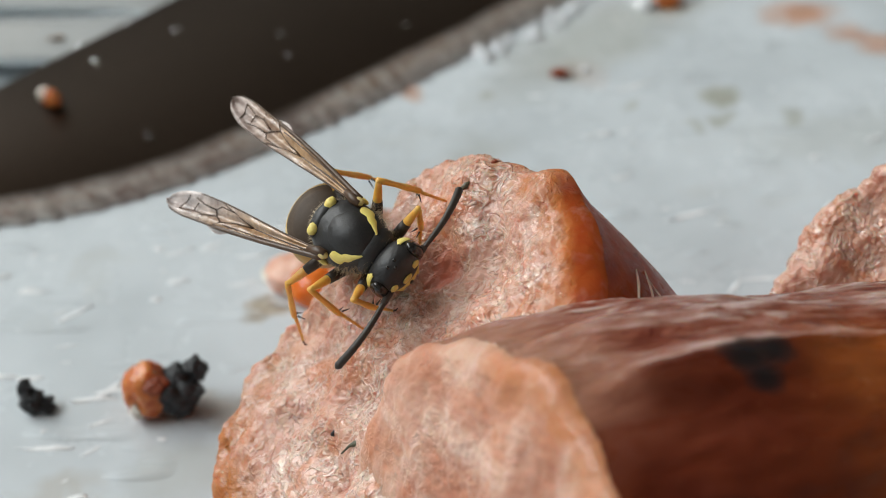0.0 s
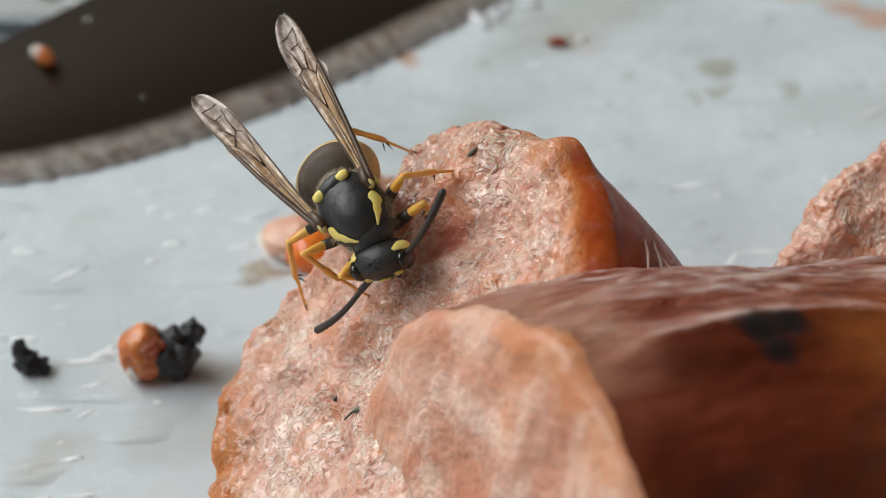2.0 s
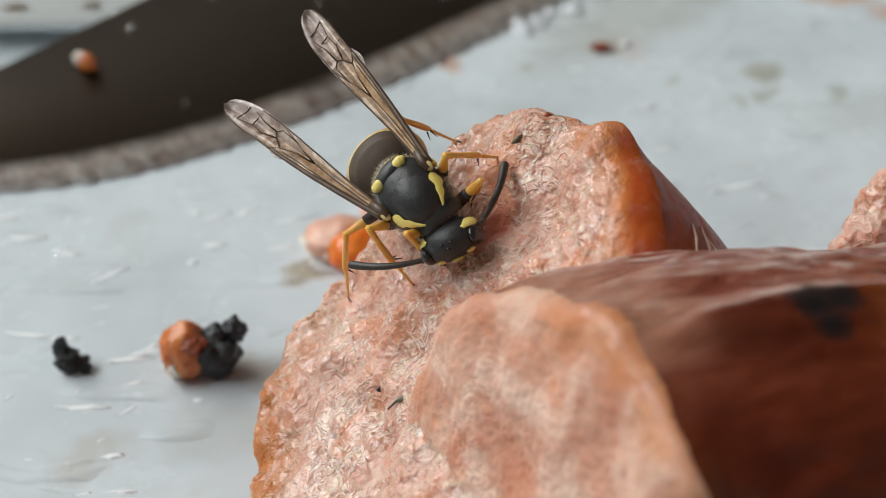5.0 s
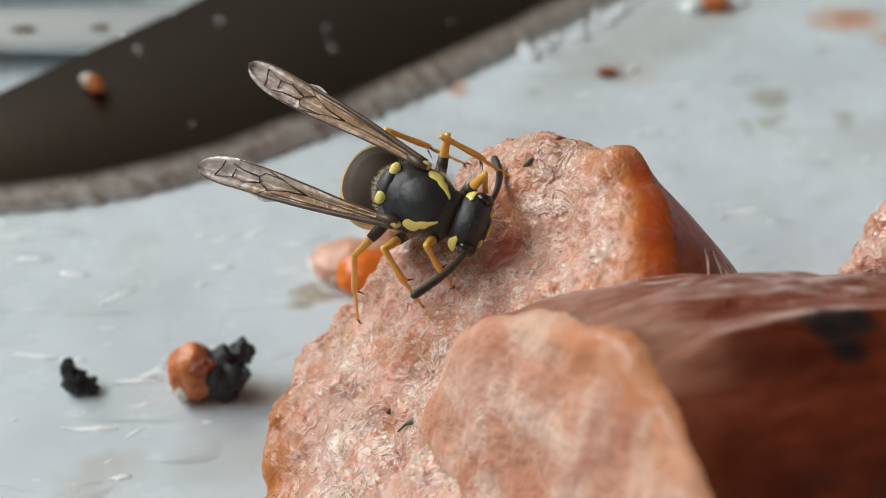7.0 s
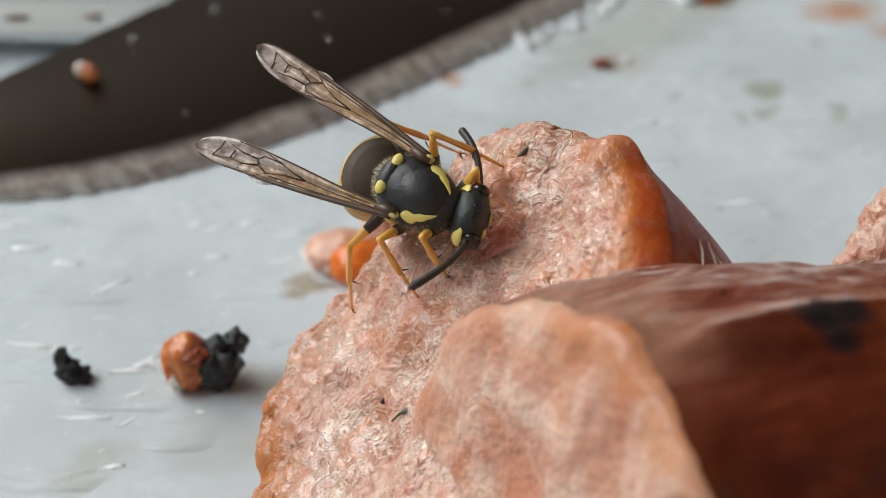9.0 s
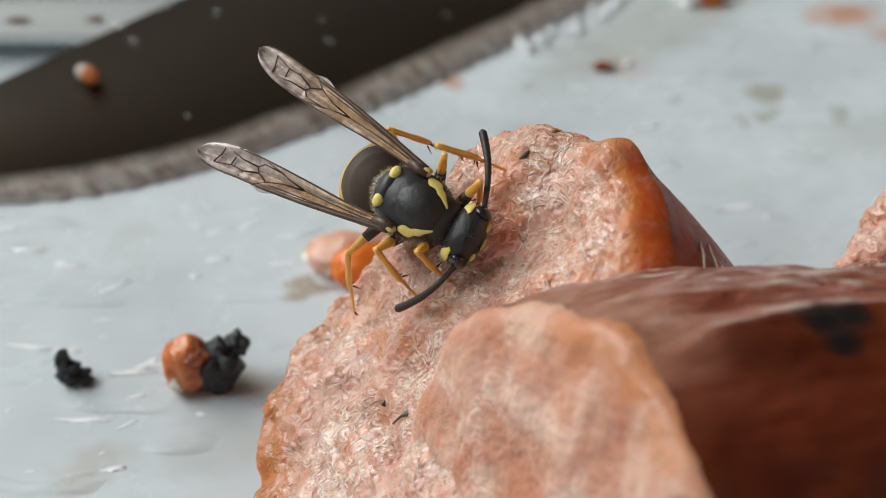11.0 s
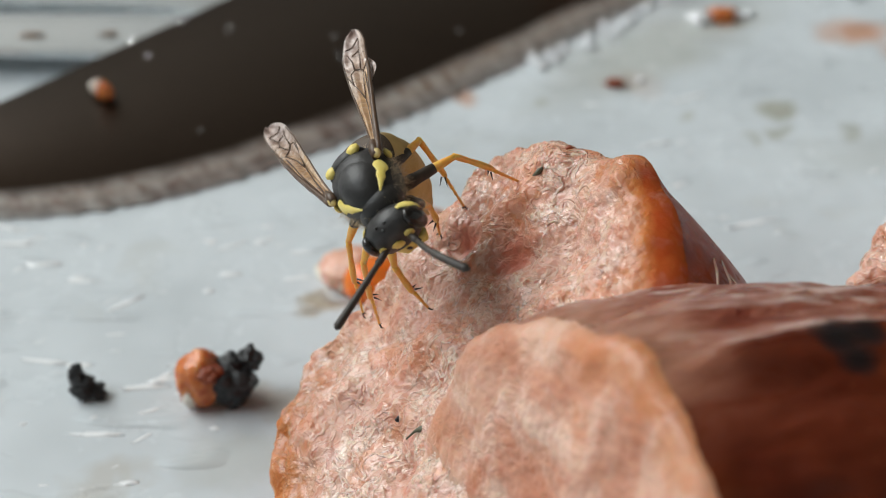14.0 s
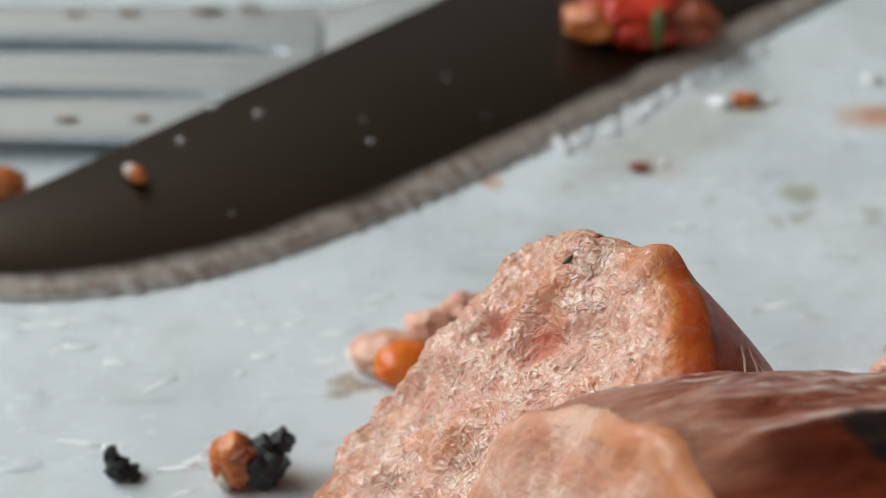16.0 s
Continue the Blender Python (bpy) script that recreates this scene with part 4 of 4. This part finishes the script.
def build_abdomen():
    """Six overlapping rings, hung downwards behind the waist; each dark ring ends in a yellow band."""
    start, down = ABDOMEN_AT, radians(66)
    d = Vector((-math.cos(down), 0, -math.sin(down)))
    up = Vector((-math.sin(down), 0, math.cos(down)))
    left = Vector((0, 1, 0))
    part("waist", tube([(-1.9, 0, -0.2), start + d * 0.4], (0.5, 0.4), 16), BLACK, wasp)
    profile = ((0, 0.30), (0.12, 0.84), (0.32, 1.32), (0.70, 1.62), (1.2, 1.80), (1.9, 1.88), (2.6, 1.78), (3.3, 1.52), (3.9, 1.2), (4.5, 0.7), (4.95, 0.28), (5.1, 0.05))

    def radius(s):
        for (a, ra), (b, rb) in zip(profile, profile[1:]):
            if a <= s <= b:
                f = (s - a) / (b - a)
                return ra + (rb - ra) * (f * f * (3 - 2 * f) * 0.4 + f * 0.6)
        return 0.03

    cuts = (0.0, 1.15, 2.1, 3.0, 3.8, 4.5, 5.1)
    for k, (a, b) in enumerate(zip(cuts, cuts[1:])):
        dark, band = [], []
        for i in range(25):
            s = a + (b - a) * i / 24
            flare = 0.05 * (i / 24) ** 3 if k < 5 else 0
            dark_row, band_row = [], []
            for j in range(56):
                q = math.tau * j / 56
                across, high = math.sin(q), math.cos(q)
                r = radius(s) + flare
                bow = d * (-0.35 * high * (s / 5.1) + 0.06 * s * (1 - high) * 0.3) + up * (-0.035 * s * s)
                c = start + d * s + bow
                dark_row.append(c + left * (across * r * 1.12) + up * (high * r * 0.9))
                notch = 0.12 * math.cos(3 * q) + (0.25 if abs(across) < 0.25 and high > 0 else 0)
                begin = (0.78 - 0.2 * max(0.0, (abs(across) - 0.55) / 0.45) if k == 0 else 0.40) - (0.0 if k == 0 else 0.30 if high < -0.1 else 0.0) - (0.30 * abs(across) ** 3 if k else 0) + (notch * 0.5 if k else 0.03 * math.cos(2 * q))
                g = begin + (1 - begin) * i / 24
                sg = a + (b - a) * g
                rg = radius(sg) + (0.05 * g ** 3 if k < 5 else 0) + 0.018
                cg = start + d * sg + d * (-0.35 * high * (sg / 5.1) + 0.06 * sg * (1 - high) * 0.3) + up * (-0.035 * sg * sg)
                band_row.append(cg + left * (across * rg * 1.12) + up * (high * rg * 0.9))
            dark.append(dark_row)
            band.append(band_row)
        ring = part("abdomen_ring", grid_mesh(dark, cap=True), BROWN if k == 0 else BLACK, wasp, "dark ring of the abdomen")
        part("yellow_band", grid_mesh(band), OCHRE, ring, "dull yellow band")
        rings.append(ring)


HEAD = (1.12, 1.72, 1.40)
HEAD_AT = Vector((2.68, 0, -0.50))


def build_head():
    head = part("head", blob(HEAD, 40, 56, 0.015, 2.0, 2.0), BLACK, wasp)
    for s in (1, -1):
        part("eye", blob((0.62, 0.46, 1.02), 26, 30, 0.0, 1.0, 0, (0.22, 1.40 * s, 0.12)), EYE, head, "dark glossy compound eye")
        part("eye_mark", blob((0.15, 0.30, 0.34), 14, 18, 0.1, 2.0, s, (0.86, 0.86 * s, 0.42)), FACEMARK, head, "yellow mark beside the eye")
        part("temple_band", strip((0, 0, 0), HEAD, ((-0.35, 0.62 * s, 0.72), (-0.45, 0.82 * s, 0.38), (-0.42, 0.90 * s, 0.0), (-0.3, 0.86 * s, -0.4)), (0.10, 0.34, 0.32, 0.12), 1.08), YELLOW, head, "yellow band behind the eye")
        part("mandible", tube(((0.55, 0.75 * s, -1.05), (0.75, 0.55 * s, -1.5), (0.72, 0.15 * s, -1.85)), (0.32, 0.27, 0.1), 14), FACEMARK, head, "yellow jaw with dark tip")
        part("ocellus", blob((0.1, 0.1, 0.09), 10, 14, 0, 1, 0, (0.02, 0.27 * s, 1.38)), EYE, head)
    part("ocellus", blob((0.1, 0.1, 0.09), 10, 14, 0, 1, 0, (0.32, 0, 1.33)), EYE, head)
    part("forehead_mark", blob((0.12, 0.36, 0.40), 16, 20, 0.12, 2.0, 1.0, (1.06, 0, 0.38)), FACEMARK, head, "yellow crown-shaped forehead mark")
    part("face_shield", blob((0.30, 0.72, 0.58), 20, 26, 0.05, 2.0, 1.0, (0.88, 0, -0.62)), FACEMARK, head, "yellow face shield with dark spot")
    part("neck", tube(((-1.6, 0, 0.1), (-0.6, 0, 0.05), (0, 0, 0)), (0.5, 0.55, 0.6), 16), BLACK, head)
    part("face_spot", blob((0.06, 0.14, 0.26), 10, 14, 0.1, 2.0, 3.0, (1.17, 0, -0.58)), BLACK, head)
    for ob in (head, *head.children):
        ob.data.transform(Matrix.Diagonal((0.86, 0.84, 0.88, 1)))
    return head


def build_antenna(s):
    """Lies along +x: a short base joint and a jointed whip that bows downwards."""
    at = Vector((3.3, 0.5 * s, -0.6))
    base = part("antenna", tube(((0, 0, 0), (0.5, 0, 0.06), (1.15, 0, 0.16)), (0.13, 0.16, 0.17), 12), ANTENNA, wasp, "dark jointed antenna")
    base.location = at * MM
    pts, rad = [], []
    for i in range(45):
        f = i / 44
        pts.append((1.1 + 3.75 * f, 0.0, 0.17 + 0.60 * math.sin(math.pi * (0.12 + 0.88 * f)) * 0.85 - 0.19))
        joint = 0.012 * abs(math.sin(f * 11 * math.pi))
        rad.append((0.115 + 0.085 * f) * (1 if f < 0.94 else 1 - ((f - 0.94) / 0.06) ** 2 * 0.75) + joint)
    part("whip", tube(pts, rad, 12), ANTENNA, base)
    return base


def build_wing(s):
    """A folded forewing with its hind wing behind, along -x from the hinge; the outer edge is the leading one."""
    wing = part("wing", tube(((0.25, 0, 0), (-0.3, 0, 0), (-0.9, 0.05 * s, 0)), (0.2, 0.26, 0.15), 12), VEIN, wasp, "amber veined translucent wing")
    wing.location = Vector((-0.1, 1.45 * s, 1.0)) * MM

    def half_way(f):
        return 0.38 + 1.04 * (math.sin(min(1.0, f / 0.80) * math.pi / 2) ** 1.5), 0.24 + 0.22 * math.sin(math.pi * f)

    def place(f, g):
        """f along the wing, g from the leading edge (0) to the folded rear edge (1)."""
        wide, lead = half_way(min(f, 0.8))
        if f > 0.8:
            mid = lead - wide / 2
            wide *= math.sqrt(max(0.0, 1 - ((f - 0.8) / 0.2) ** 2.2))
            lead = mid + wide / 2
        pleat = (0.13 * math.sin(g * math.pi * 2.6 + 0.6) + 0.04 * math.sin(g * 17 + f * 5)) * min(1.0, f * 3) + 0.07 * noise.noise((f * 11, g * 3, s)) * min(1.0, f * 2)
        return Vector((-10.9 * f, s * (lead + 0.75 * f ** 1.3 - wide * g), pleat - 0.18 * g * s * s - 0.25 * f * f))

    rows = [[place(i / 60, j / 18) for j in range(19)] for i in range(61)]
    sheet = part("membrane", grid_mesh(rows, closed=False), MEMBRANE, wing, "translucent brown membrane")
    store(sheet, "amber", [max(0.0, min(1.0, 2.2 - 2.4 * i / 60 - 0.5 * (j / 18 - 0.4))) for i in range(61) for j in range(19)])
    rows = []
    for i in range(31):
        f = 0.08 + 0.66 * i / 30
        lobe = 0.36 * math.exp(-((f - 0.64) / 0.075) ** 2) * min(1.0, (0.745 - f) / 0.03) - 0.10
        inner, outer = place(f, 0.5), place(f, 0.0)
        rows.append([inner.lerp(outer + Vector((0, s * lobe, 0)), j / 8) + Vector((0, 0, -0.20 - 0.05 * math.sin(j))) for j in range(9)])
    part("hind_wing", grid_mesh(rows, closed=False), MEMBRANE, wing, "clear hind wing")
    runs = [[(f / 20 * 0.66, 0.03) for f in range(21)], [(0.66 + f / 20 * 0.31, 0.03) for f in range(21)], [(f / 20 * 0.44, 0.40 + 0.10 * f / 20) for f in range(21)], [(f / 20 * 0.60, 0.20) for f in range(21)], [(f / 20 * 0.80, 0.97) for f in range(21)],
            [(0.44, 0.50), (0.50, 0.62), (0.57, 0.80), (0.64, 0.92)], [(0.44, 0.50), (0.54, 0.42), (0.62, 0.26), (0.66, 0.08)], [(0.62, 0.26), (0.68, 0.42), (0.69, 0.62), (0.66, 0.80)], [(0.68, 0.42), (0.75, 0.30), (0.82, 0.34), (0.90, 0.24)],
            [(0.69, 0.62), (0.77, 0.66), (0.83, 0.80)], [(0.75, 0.30), (0.76, 0.10)], [(0.82, 0.34), (0.81, 0.64)], [(0.90, 0.24), (0.885, 0.60), (0.87, 0.85)], [(0.57, 0.80), (0.66, 0.80)]]
    for n, run in enumerate(runs):
        thick = (0.15, 0.06, 0.05, 0.045, 0.05)[n] if n < 5 else 0.042
        part("vein", tube([place(f, g) + Vector((0, 0, 0.015)) for f, g in run], [thick * (1 - 0.35 * i / len(run)) for i in range(len(run))], 6), VEIN, wing)
    return wing


LEGS = {  # hip, thigh length, shin and foot length
    ("front", 1): ((1.3, 0.75, -1.15), 2.4, 3.9), ("front", -1): ((1.3, -0.75, -1.15), 2.4, 3.9),
    ("middle", 1): ((0.1, 0.95, -1.30), 2.9, 4.9), ("middle", -1): ((0.1, -0.95, -1.30), 2.9, 4.8),
    ("hind", 1): ((-1.2, 0.90, -1.10), 2.8, 5.3), ("hind", -1): ((-1.2, -0.90, -1.10), 2.8, 5.0),
}


def build_leg(thigh, shin):
    """Thigh and shin, each lying along +x from its joint."""
    upper = part("leg_thigh", tube([(thigh * f, 0, 0) for f in (0.55, 0.62, 0.75, 0.9, 1.0)], (0.18, 0.23, 0.21, 0.165, 0.14), 14), LEG, wasp, "orange-yellow leg")
    part("dark_base", tube([(thigh * f, 0, 0) for f in (-0.04, 0.12, 0.3, 0.45, 0.6)], (0.3, 0.34, 0.29, 0.28, 0.25), 14), DARKLEG, upper, "dark hairy base")
    lower = part("leg_shin", tube([(shin * f, 0, 0.05 * math.sin(f * 3)) for f in (-0.02, 0.06, 0.2, 0.36, 0.5, 0.54)], (0.14, 0.155, 0.13, 0.165, 0.145, 0.09), 14), LEG, wasp, "orange-yellow leg")
    joints, rad = [], []
    for k in range(5):
        a, b = 0.53 + 0.085 * k, 0.53 + 0.085 * (k + 1)
        joints += [(shin * a, 0, -0.25 * (a - 0.53)), (shin * (b - 0.012), 0, -0.25 * (b - 0.53))]
        rad += [0.07 - 0.005 * k, 0.105 - 0.009 * k]
    part("foot", tube(joints, rad, 10), LEG, lower, "thin jointed foot")
    for s in (1, -1):
        part("spur", tube(((shin * 0.51, 0.1 * s, -0.1), (shin * 0.57, 0.22 * s, -0.42)), (0.05, 0.012), 6), DARKLEG, lower)
        part("claw", tube(((shin * 0.95, 0.03 * s, -0.1), (shin * 0.985, 0.14 * s, -0.14), (shin * 1.0, 0.17 * s, -0.25)), (0.05, 0.04, 0.012), 6), DARKLEG, lower)
    return upper, lower


build_thorax()
build_abdomen()
head = build_head()
antennae = {s: build_antenna(s) for s in (1, -1)}
wings = {s: build_wing(s) for s in (1, -1)}
legs = {key: build_leg(thigh, shin) for key, (hip, thigh, shin) in LEGS.items()}


# ---- what moves ----
def aim(at, ahead, up):
    """A pose in metres at a point in millimetres, its x axis along ahead and its z axis towards up."""
    x = Vector(ahead).normalized()
    y = Vector(up).cross(x).normalized()
    z = x.cross(y)
    m = Matrix((x, y, z)).transposed().to_4x4()
    m.translation = Vector(at) * MM
    return m


# where each foot stands while it feeds, and after it has stepped back to look up
FEET = {("front", 1): (1.5, 70.5, 15.7), ("front", -1): (0.1, 67.9, 13.7), ("middle", 1): (3.2, 71.7, 17.5), ("middle", -1): (-1.3, 68.0, 12.4), ("hind", 1): (0.9, 74.9, 16.4), ("hind", -1): (-4.7, 70.3, 10.0)}
STEPPED = {("front", 1): (-0.6, 72.0, 14.3), ("front", -1): (-1.4, 68.2, 12.4), ("middle", 1): (3.0, 72.2, 17.6), ("middle", -1): (-4.0, 69.4, 10.5), ("hind", 1): (0.3, 73.2, 15.4), ("hind", -1): (-4.9, 70.3, 9.8)}


def motions():
    rows = [
        (0.0, -1.82, 68.70, 17.75, 37.1, 2.2, -44.4),
        (0.5, -1.95, 68.36, 17.92, 37.5, 3.7, -48.9),
        (1.0, -1.90, 68.07, 17.94, 40.7, 6.1, -49.1),
        (1.5, -1.93, 68.67, 17.78, 37.0, 16.3, -55.3),
        (2.0, -1.94, 68.42, 17.36, 39.4, 17.6, -55.0),
        (2.5, -1.28, 68.30, 17.09, 39.1, 17.5, -49.3),
        (3.0, -1.76, 68.59, 17.37, 43.9, 22.5, -52.7),
        (3.5, -1.57, 68.82, 16.88, 42.0, 19.1, -47.5),
        (4.0, -1.69, 68.67, 17.60, 42.7, 18.5, -53.3),
        (4.5, -1.80, 68.63, 17.55, 41.8, 13.4, -51.9),
        (5.0, -1.17, 68.54, 17.36, 42.2, 15.4, -45.9),
        (7.5, -1.63, 69.37, 17.97, 42.6, 5.8, -32.3),
        (8.0, -1.47, 69.21, 17.88, 41.4, 7.0, -32.6),
        (8.5, -1.60, 69.08, 17.87, 41.9, 3.8, -33.9),
        (9.0, -1.36, 69.12, 17.79, 38.7, 9.8, -35.0),
        (11.5, -1.63, 68.56, 17.62, 44.7, 11.3, -36.4),
        (12.0, -2.00, 68.67, 18.28, 42.3, 2.4, -31.5),
        (12.5, -2.05, 68.29, 17.46, 43.7, 9.7, -38.0),
        (13.0, -2.19, 68.44, 18.34, 42.0, 7.0, -37.7),
        (13.5, -3.37, 67.50, 19.74, 36.8, 3.5, -50.9),
        (14.0, -4.20, 67.82, 19.96, 44.8, 2.3, -66.7),
        (14.5, -4.00, 67.98, 19.88, 40.1, 1.1, -57.7),
        (15.0, -3.96, 67.80, 20.27, 39.2, -1.9, -58.9),
        (15.5, -5.28, 67.55, 21.16, 38.0, -14.9, -68.6),
        (15.6, -6.00, 67.50, 21.60, 36.0, -16.0, -72.0),
        (15.7, -6.20, 67.80, 22.50, 30.0, -20.0, -95.0),
        (15.8, -48.0, 96.0, 46.0, 10.0, -10.0, -150.0),
        (15.9, -130.0, 170.0, 110.0, 0.0, 0.0, -190.0),
        (16.0, -230.0, 260.0, 190.0, 0.0, 0.0, -200.0),
    ]
    body = [(t, pose(x * MM, y * MM, z * MM, rx, ry, rz)) for t, x, y, z, rx, ry, rz in rows]
    walk(wasp, body)
    # the feet stay where they stand; thigh and shin fold between hip and foot
    for (which, s), (hip, thigh, shin) in LEGS.items():
        hip, upper_rows, lower_rows = Vector(hip), [], []
        for t, m in body:
            if t < 15.65:
                foot = m.inverted() @ (Vector((FEET if t < 13.3 else STEPPED)[which, s]) * MM) / MM
            else:
                foot = hip + Vector(({"front": 1.5, "middle": -0.5, "hind": -2.5}[which], 1.6 * s, -3.2))
            way = foot - hip
            far = max(min(way.length, (thigh + shin) * 0.985), shin - thigh + 0.5)
            way.normalize()
            low = {("hind", 1): (-0.9, 0.5, 0.3), ("middle", 1): (0.2, 1.0, 0.35)} if t < 13.4 else {}
            out = Vector(low.get((which, s), ({"front": 0.5, "middle": 0.0, "hind": -0.5}[which], 0.9 * s, 1.0)))
            out = (out - way * out.dot(way)).normalized()
            c = (thigh ** 2 + far ** 2 - shin ** 2) / (2 * thigh * far)
            knee = hip + way * thigh * c + out * thigh * math.sqrt(max(0.0, 1 - c * c))
            upper_rows.append((t, aim(hip, knee - hip, out)))
            lower_rows.append((t, aim(knee, hip + way * far - knee, out)))
        walk(legs[which, s][0], upper_rows)
        walk(legs[which, s][1], lower_rows)
    # antennae: where each points, left and right, in the wasp's own space
    feelers = [
        (0.0, (-0.20, 0.94, -0.27), (-0.03, -1.00, 0.02)),
        (0.5, (0.20, 0.91, 0.35), (0.28, -0.94, 0.19)),
        (1.0, (0.06, 0.98, 0.20), (-0.16, -0.97, -0.18)),
        (1.5, (0.35, 0.80, 0.49), (-0.38, -0.89, -0.26)),
        (2.0, (-0.07, 0.87, 0.49), (-0.24, -0.90, -0.35)),
        (2.5, (-0.06, 0.83, 0.55), (-0.48, -0.87, -0.07)),
        (3.0, (-0.42, 0.90, 0.03), (-0.46, -0.85, -0.27)),
        (3.5, (-0.03, 0.83, 0.56), (-0.34, -0.83, -0.44)),
        (4.0, (0.16, 0.82, 0.56), (-0.51, -0.86, 0.03)),
        (4.5, (-0.56, 0.75, -0.35), (-0.48, -0.86, -0.17)),
        (5.0, (-0.45, 0.82, -0.35), (-0.69, -0.72, 0.02)),
        (7.5, (-0.49, 0.62, -0.62), (0.08, -0.80, 0.59)),
        (8.0, (-0.58, 0.57, -0.58), (0.19, -0.81, 0.55)),
        (8.5, (-0.48, 0.61, -0.63), (0.31, -0.76, 0.56)),
        (9.0, (-0.73, 0.66, -0.21), (-0.10, -0.86, 0.51)),
        (11.5, (-0.42, 0.91, -0.02), (-0.43, -0.86, -0.29)),
        (12.0, (-0.34, 0.65, -0.74), (0.31, -0.54, 0.66)),
        (12.5, (-0.10, 0.98, 0.15), (-0.39, -0.90, -0.19)),
        (13.0, (-0.20, 0.93, -0.30), (0.02, -0.91, 0.41)),
        (13.5, (0.41, 0.83, 0.38), (0.72, -0.44, 0.54)),
        (14.0, (0.98, 0.19, 0.01), (0.51, -0.81, 0.28)),
        (14.5, (0.52, 0.84, 0.15), (0.96, -0.25, 0.12)),
        (15.0, (0.87, 0.47, 0.14), (0.90, -0.41, 0.15)),
        (15.5, (0.75, 0.45, -0.48), (0.94, -0.33, 0.06)),
        (15.7, (0.80, 0.45, -0.40), (0.80, -0.50, -0.35)),
        (16.0, (0.80, 0.45, -0.40), (0.80, -0.50, -0.35)),
    ]
    # the head turns on the neck, and takes the antennae's sockets with it
    turns = [(0.0, -8), (0.5, -10), (1.0, -4), (1.5, -24), (2.0, -28), (2.5, -22), (3.5, -18), (4.5, -22), (5.0, -26), (7.5, 12), (8.5, 14), (9.0, 22), (11.5, 2), (12.0, 18), (12.5, 0), (13.5, 0), (14.0, -16), (14.5, 0), (16.0, 0)]
    neck = Vector((1.75, 0, -0.35))

    def turn(t):
        for (a, va), (b, vb) in zip(turns, turns[1:]):
            if a <= t <= b:
                return Matrix.Rotation(radians(va + (vb - va) * (t - a) / (b - a)), 3, "Z")

    def head_pose(t):
        m = (turn(t) @ Matrix.Rotation(radians(24), 3, "Y")).to_4x4()
        m.translation = (neck + turn(t) @ (HEAD_AT - neck)) * MM
        return m

    walk(head, [(t, head_pose(t)) for t, angle in turns])
    for k, s in ((1, 1), (2, -1)):
        keyed = []
        for row in feelers:
            socket = Vector((3.3, 0.5 * s, -0.6))
            tip = socket + Vector(row[k]) * 4.9
            socket = neck + turn(row[0]) @ (socket - neck)
            keyed.append((row[0], aim(socket, tip - socket, (0.8, 0.0, 0.6))))
        walk(antennae[s], keyed)
    # the abdomen hangs lower while it looks up
    hinge = Matrix.Translation(ABDOMEN_AT * MM)
    for ring in rings:
        walk(ring, [(t, hinge @ pose(0, 0, 0, 0, angle, 0) @ hinge.inverted()) for t, angle in ((0.0, 0), (13.0, 0), (13.5, -8), (14.0, -12), (15.0, 0), (15.6, 0), (16.0, 0))])
    # wings: rest along the back, lowered while it looks up, raised for flight
    spread = [(0.0, (-0.99, 0.10, -0.06), (-0.99, -0.12, -0.08)), (5.0, (-0.99, 0.12, -0.03), (-0.99, -0.09, -0.03)), (7.5, (-0.995, 0.05, 0.0), (-0.99, -0.12, -0.01)),
              (9.0, (-0.995, 0.05, 0.0), (-0.99, -0.13, -0.01)), (13.0, (-0.99, 0.09, -0.01), (-0.99, -0.13, -0.04)), (13.5, (-0.98, 0.13, -0.08), (-0.97, -0.18, -0.14)),
              (14.0, (-0.97, 0.16, -0.15), (-0.98, -0.11, -0.16)), (15.0, (-0.98, 0.14, -0.12), (-0.98, -0.14, -0.17)), (15.5, (-0.98, 0.17, -0.13), (-0.95, -0.17, -0.27)),
              (15.6, (-0.90, 0.35, 0.05), (-0.90, -0.35, -0.05)), (15.7, (-0.45, 0.55, 0.70), (-0.45, -0.55, 0.70)), (15.8, (-0.2, 0.95, 0.2), (-0.2, -0.95, 0.2)), (15.9, (-0.4, 0.6, 0.7), (-0.4, -0.6, 0.7)), (16.0, (-0.2, 0.95, 0.2), (-0.2, -0.95, 0.2))]
    for k, s in ((1, 1), (2, -1)):
        walk(wings[s], [(row[0], aim((-0.1, 1.45 * s, 1.0), -Vector(row[k]), (0.0, 0.22 * s, 1.0))) for row in spread])


motions()
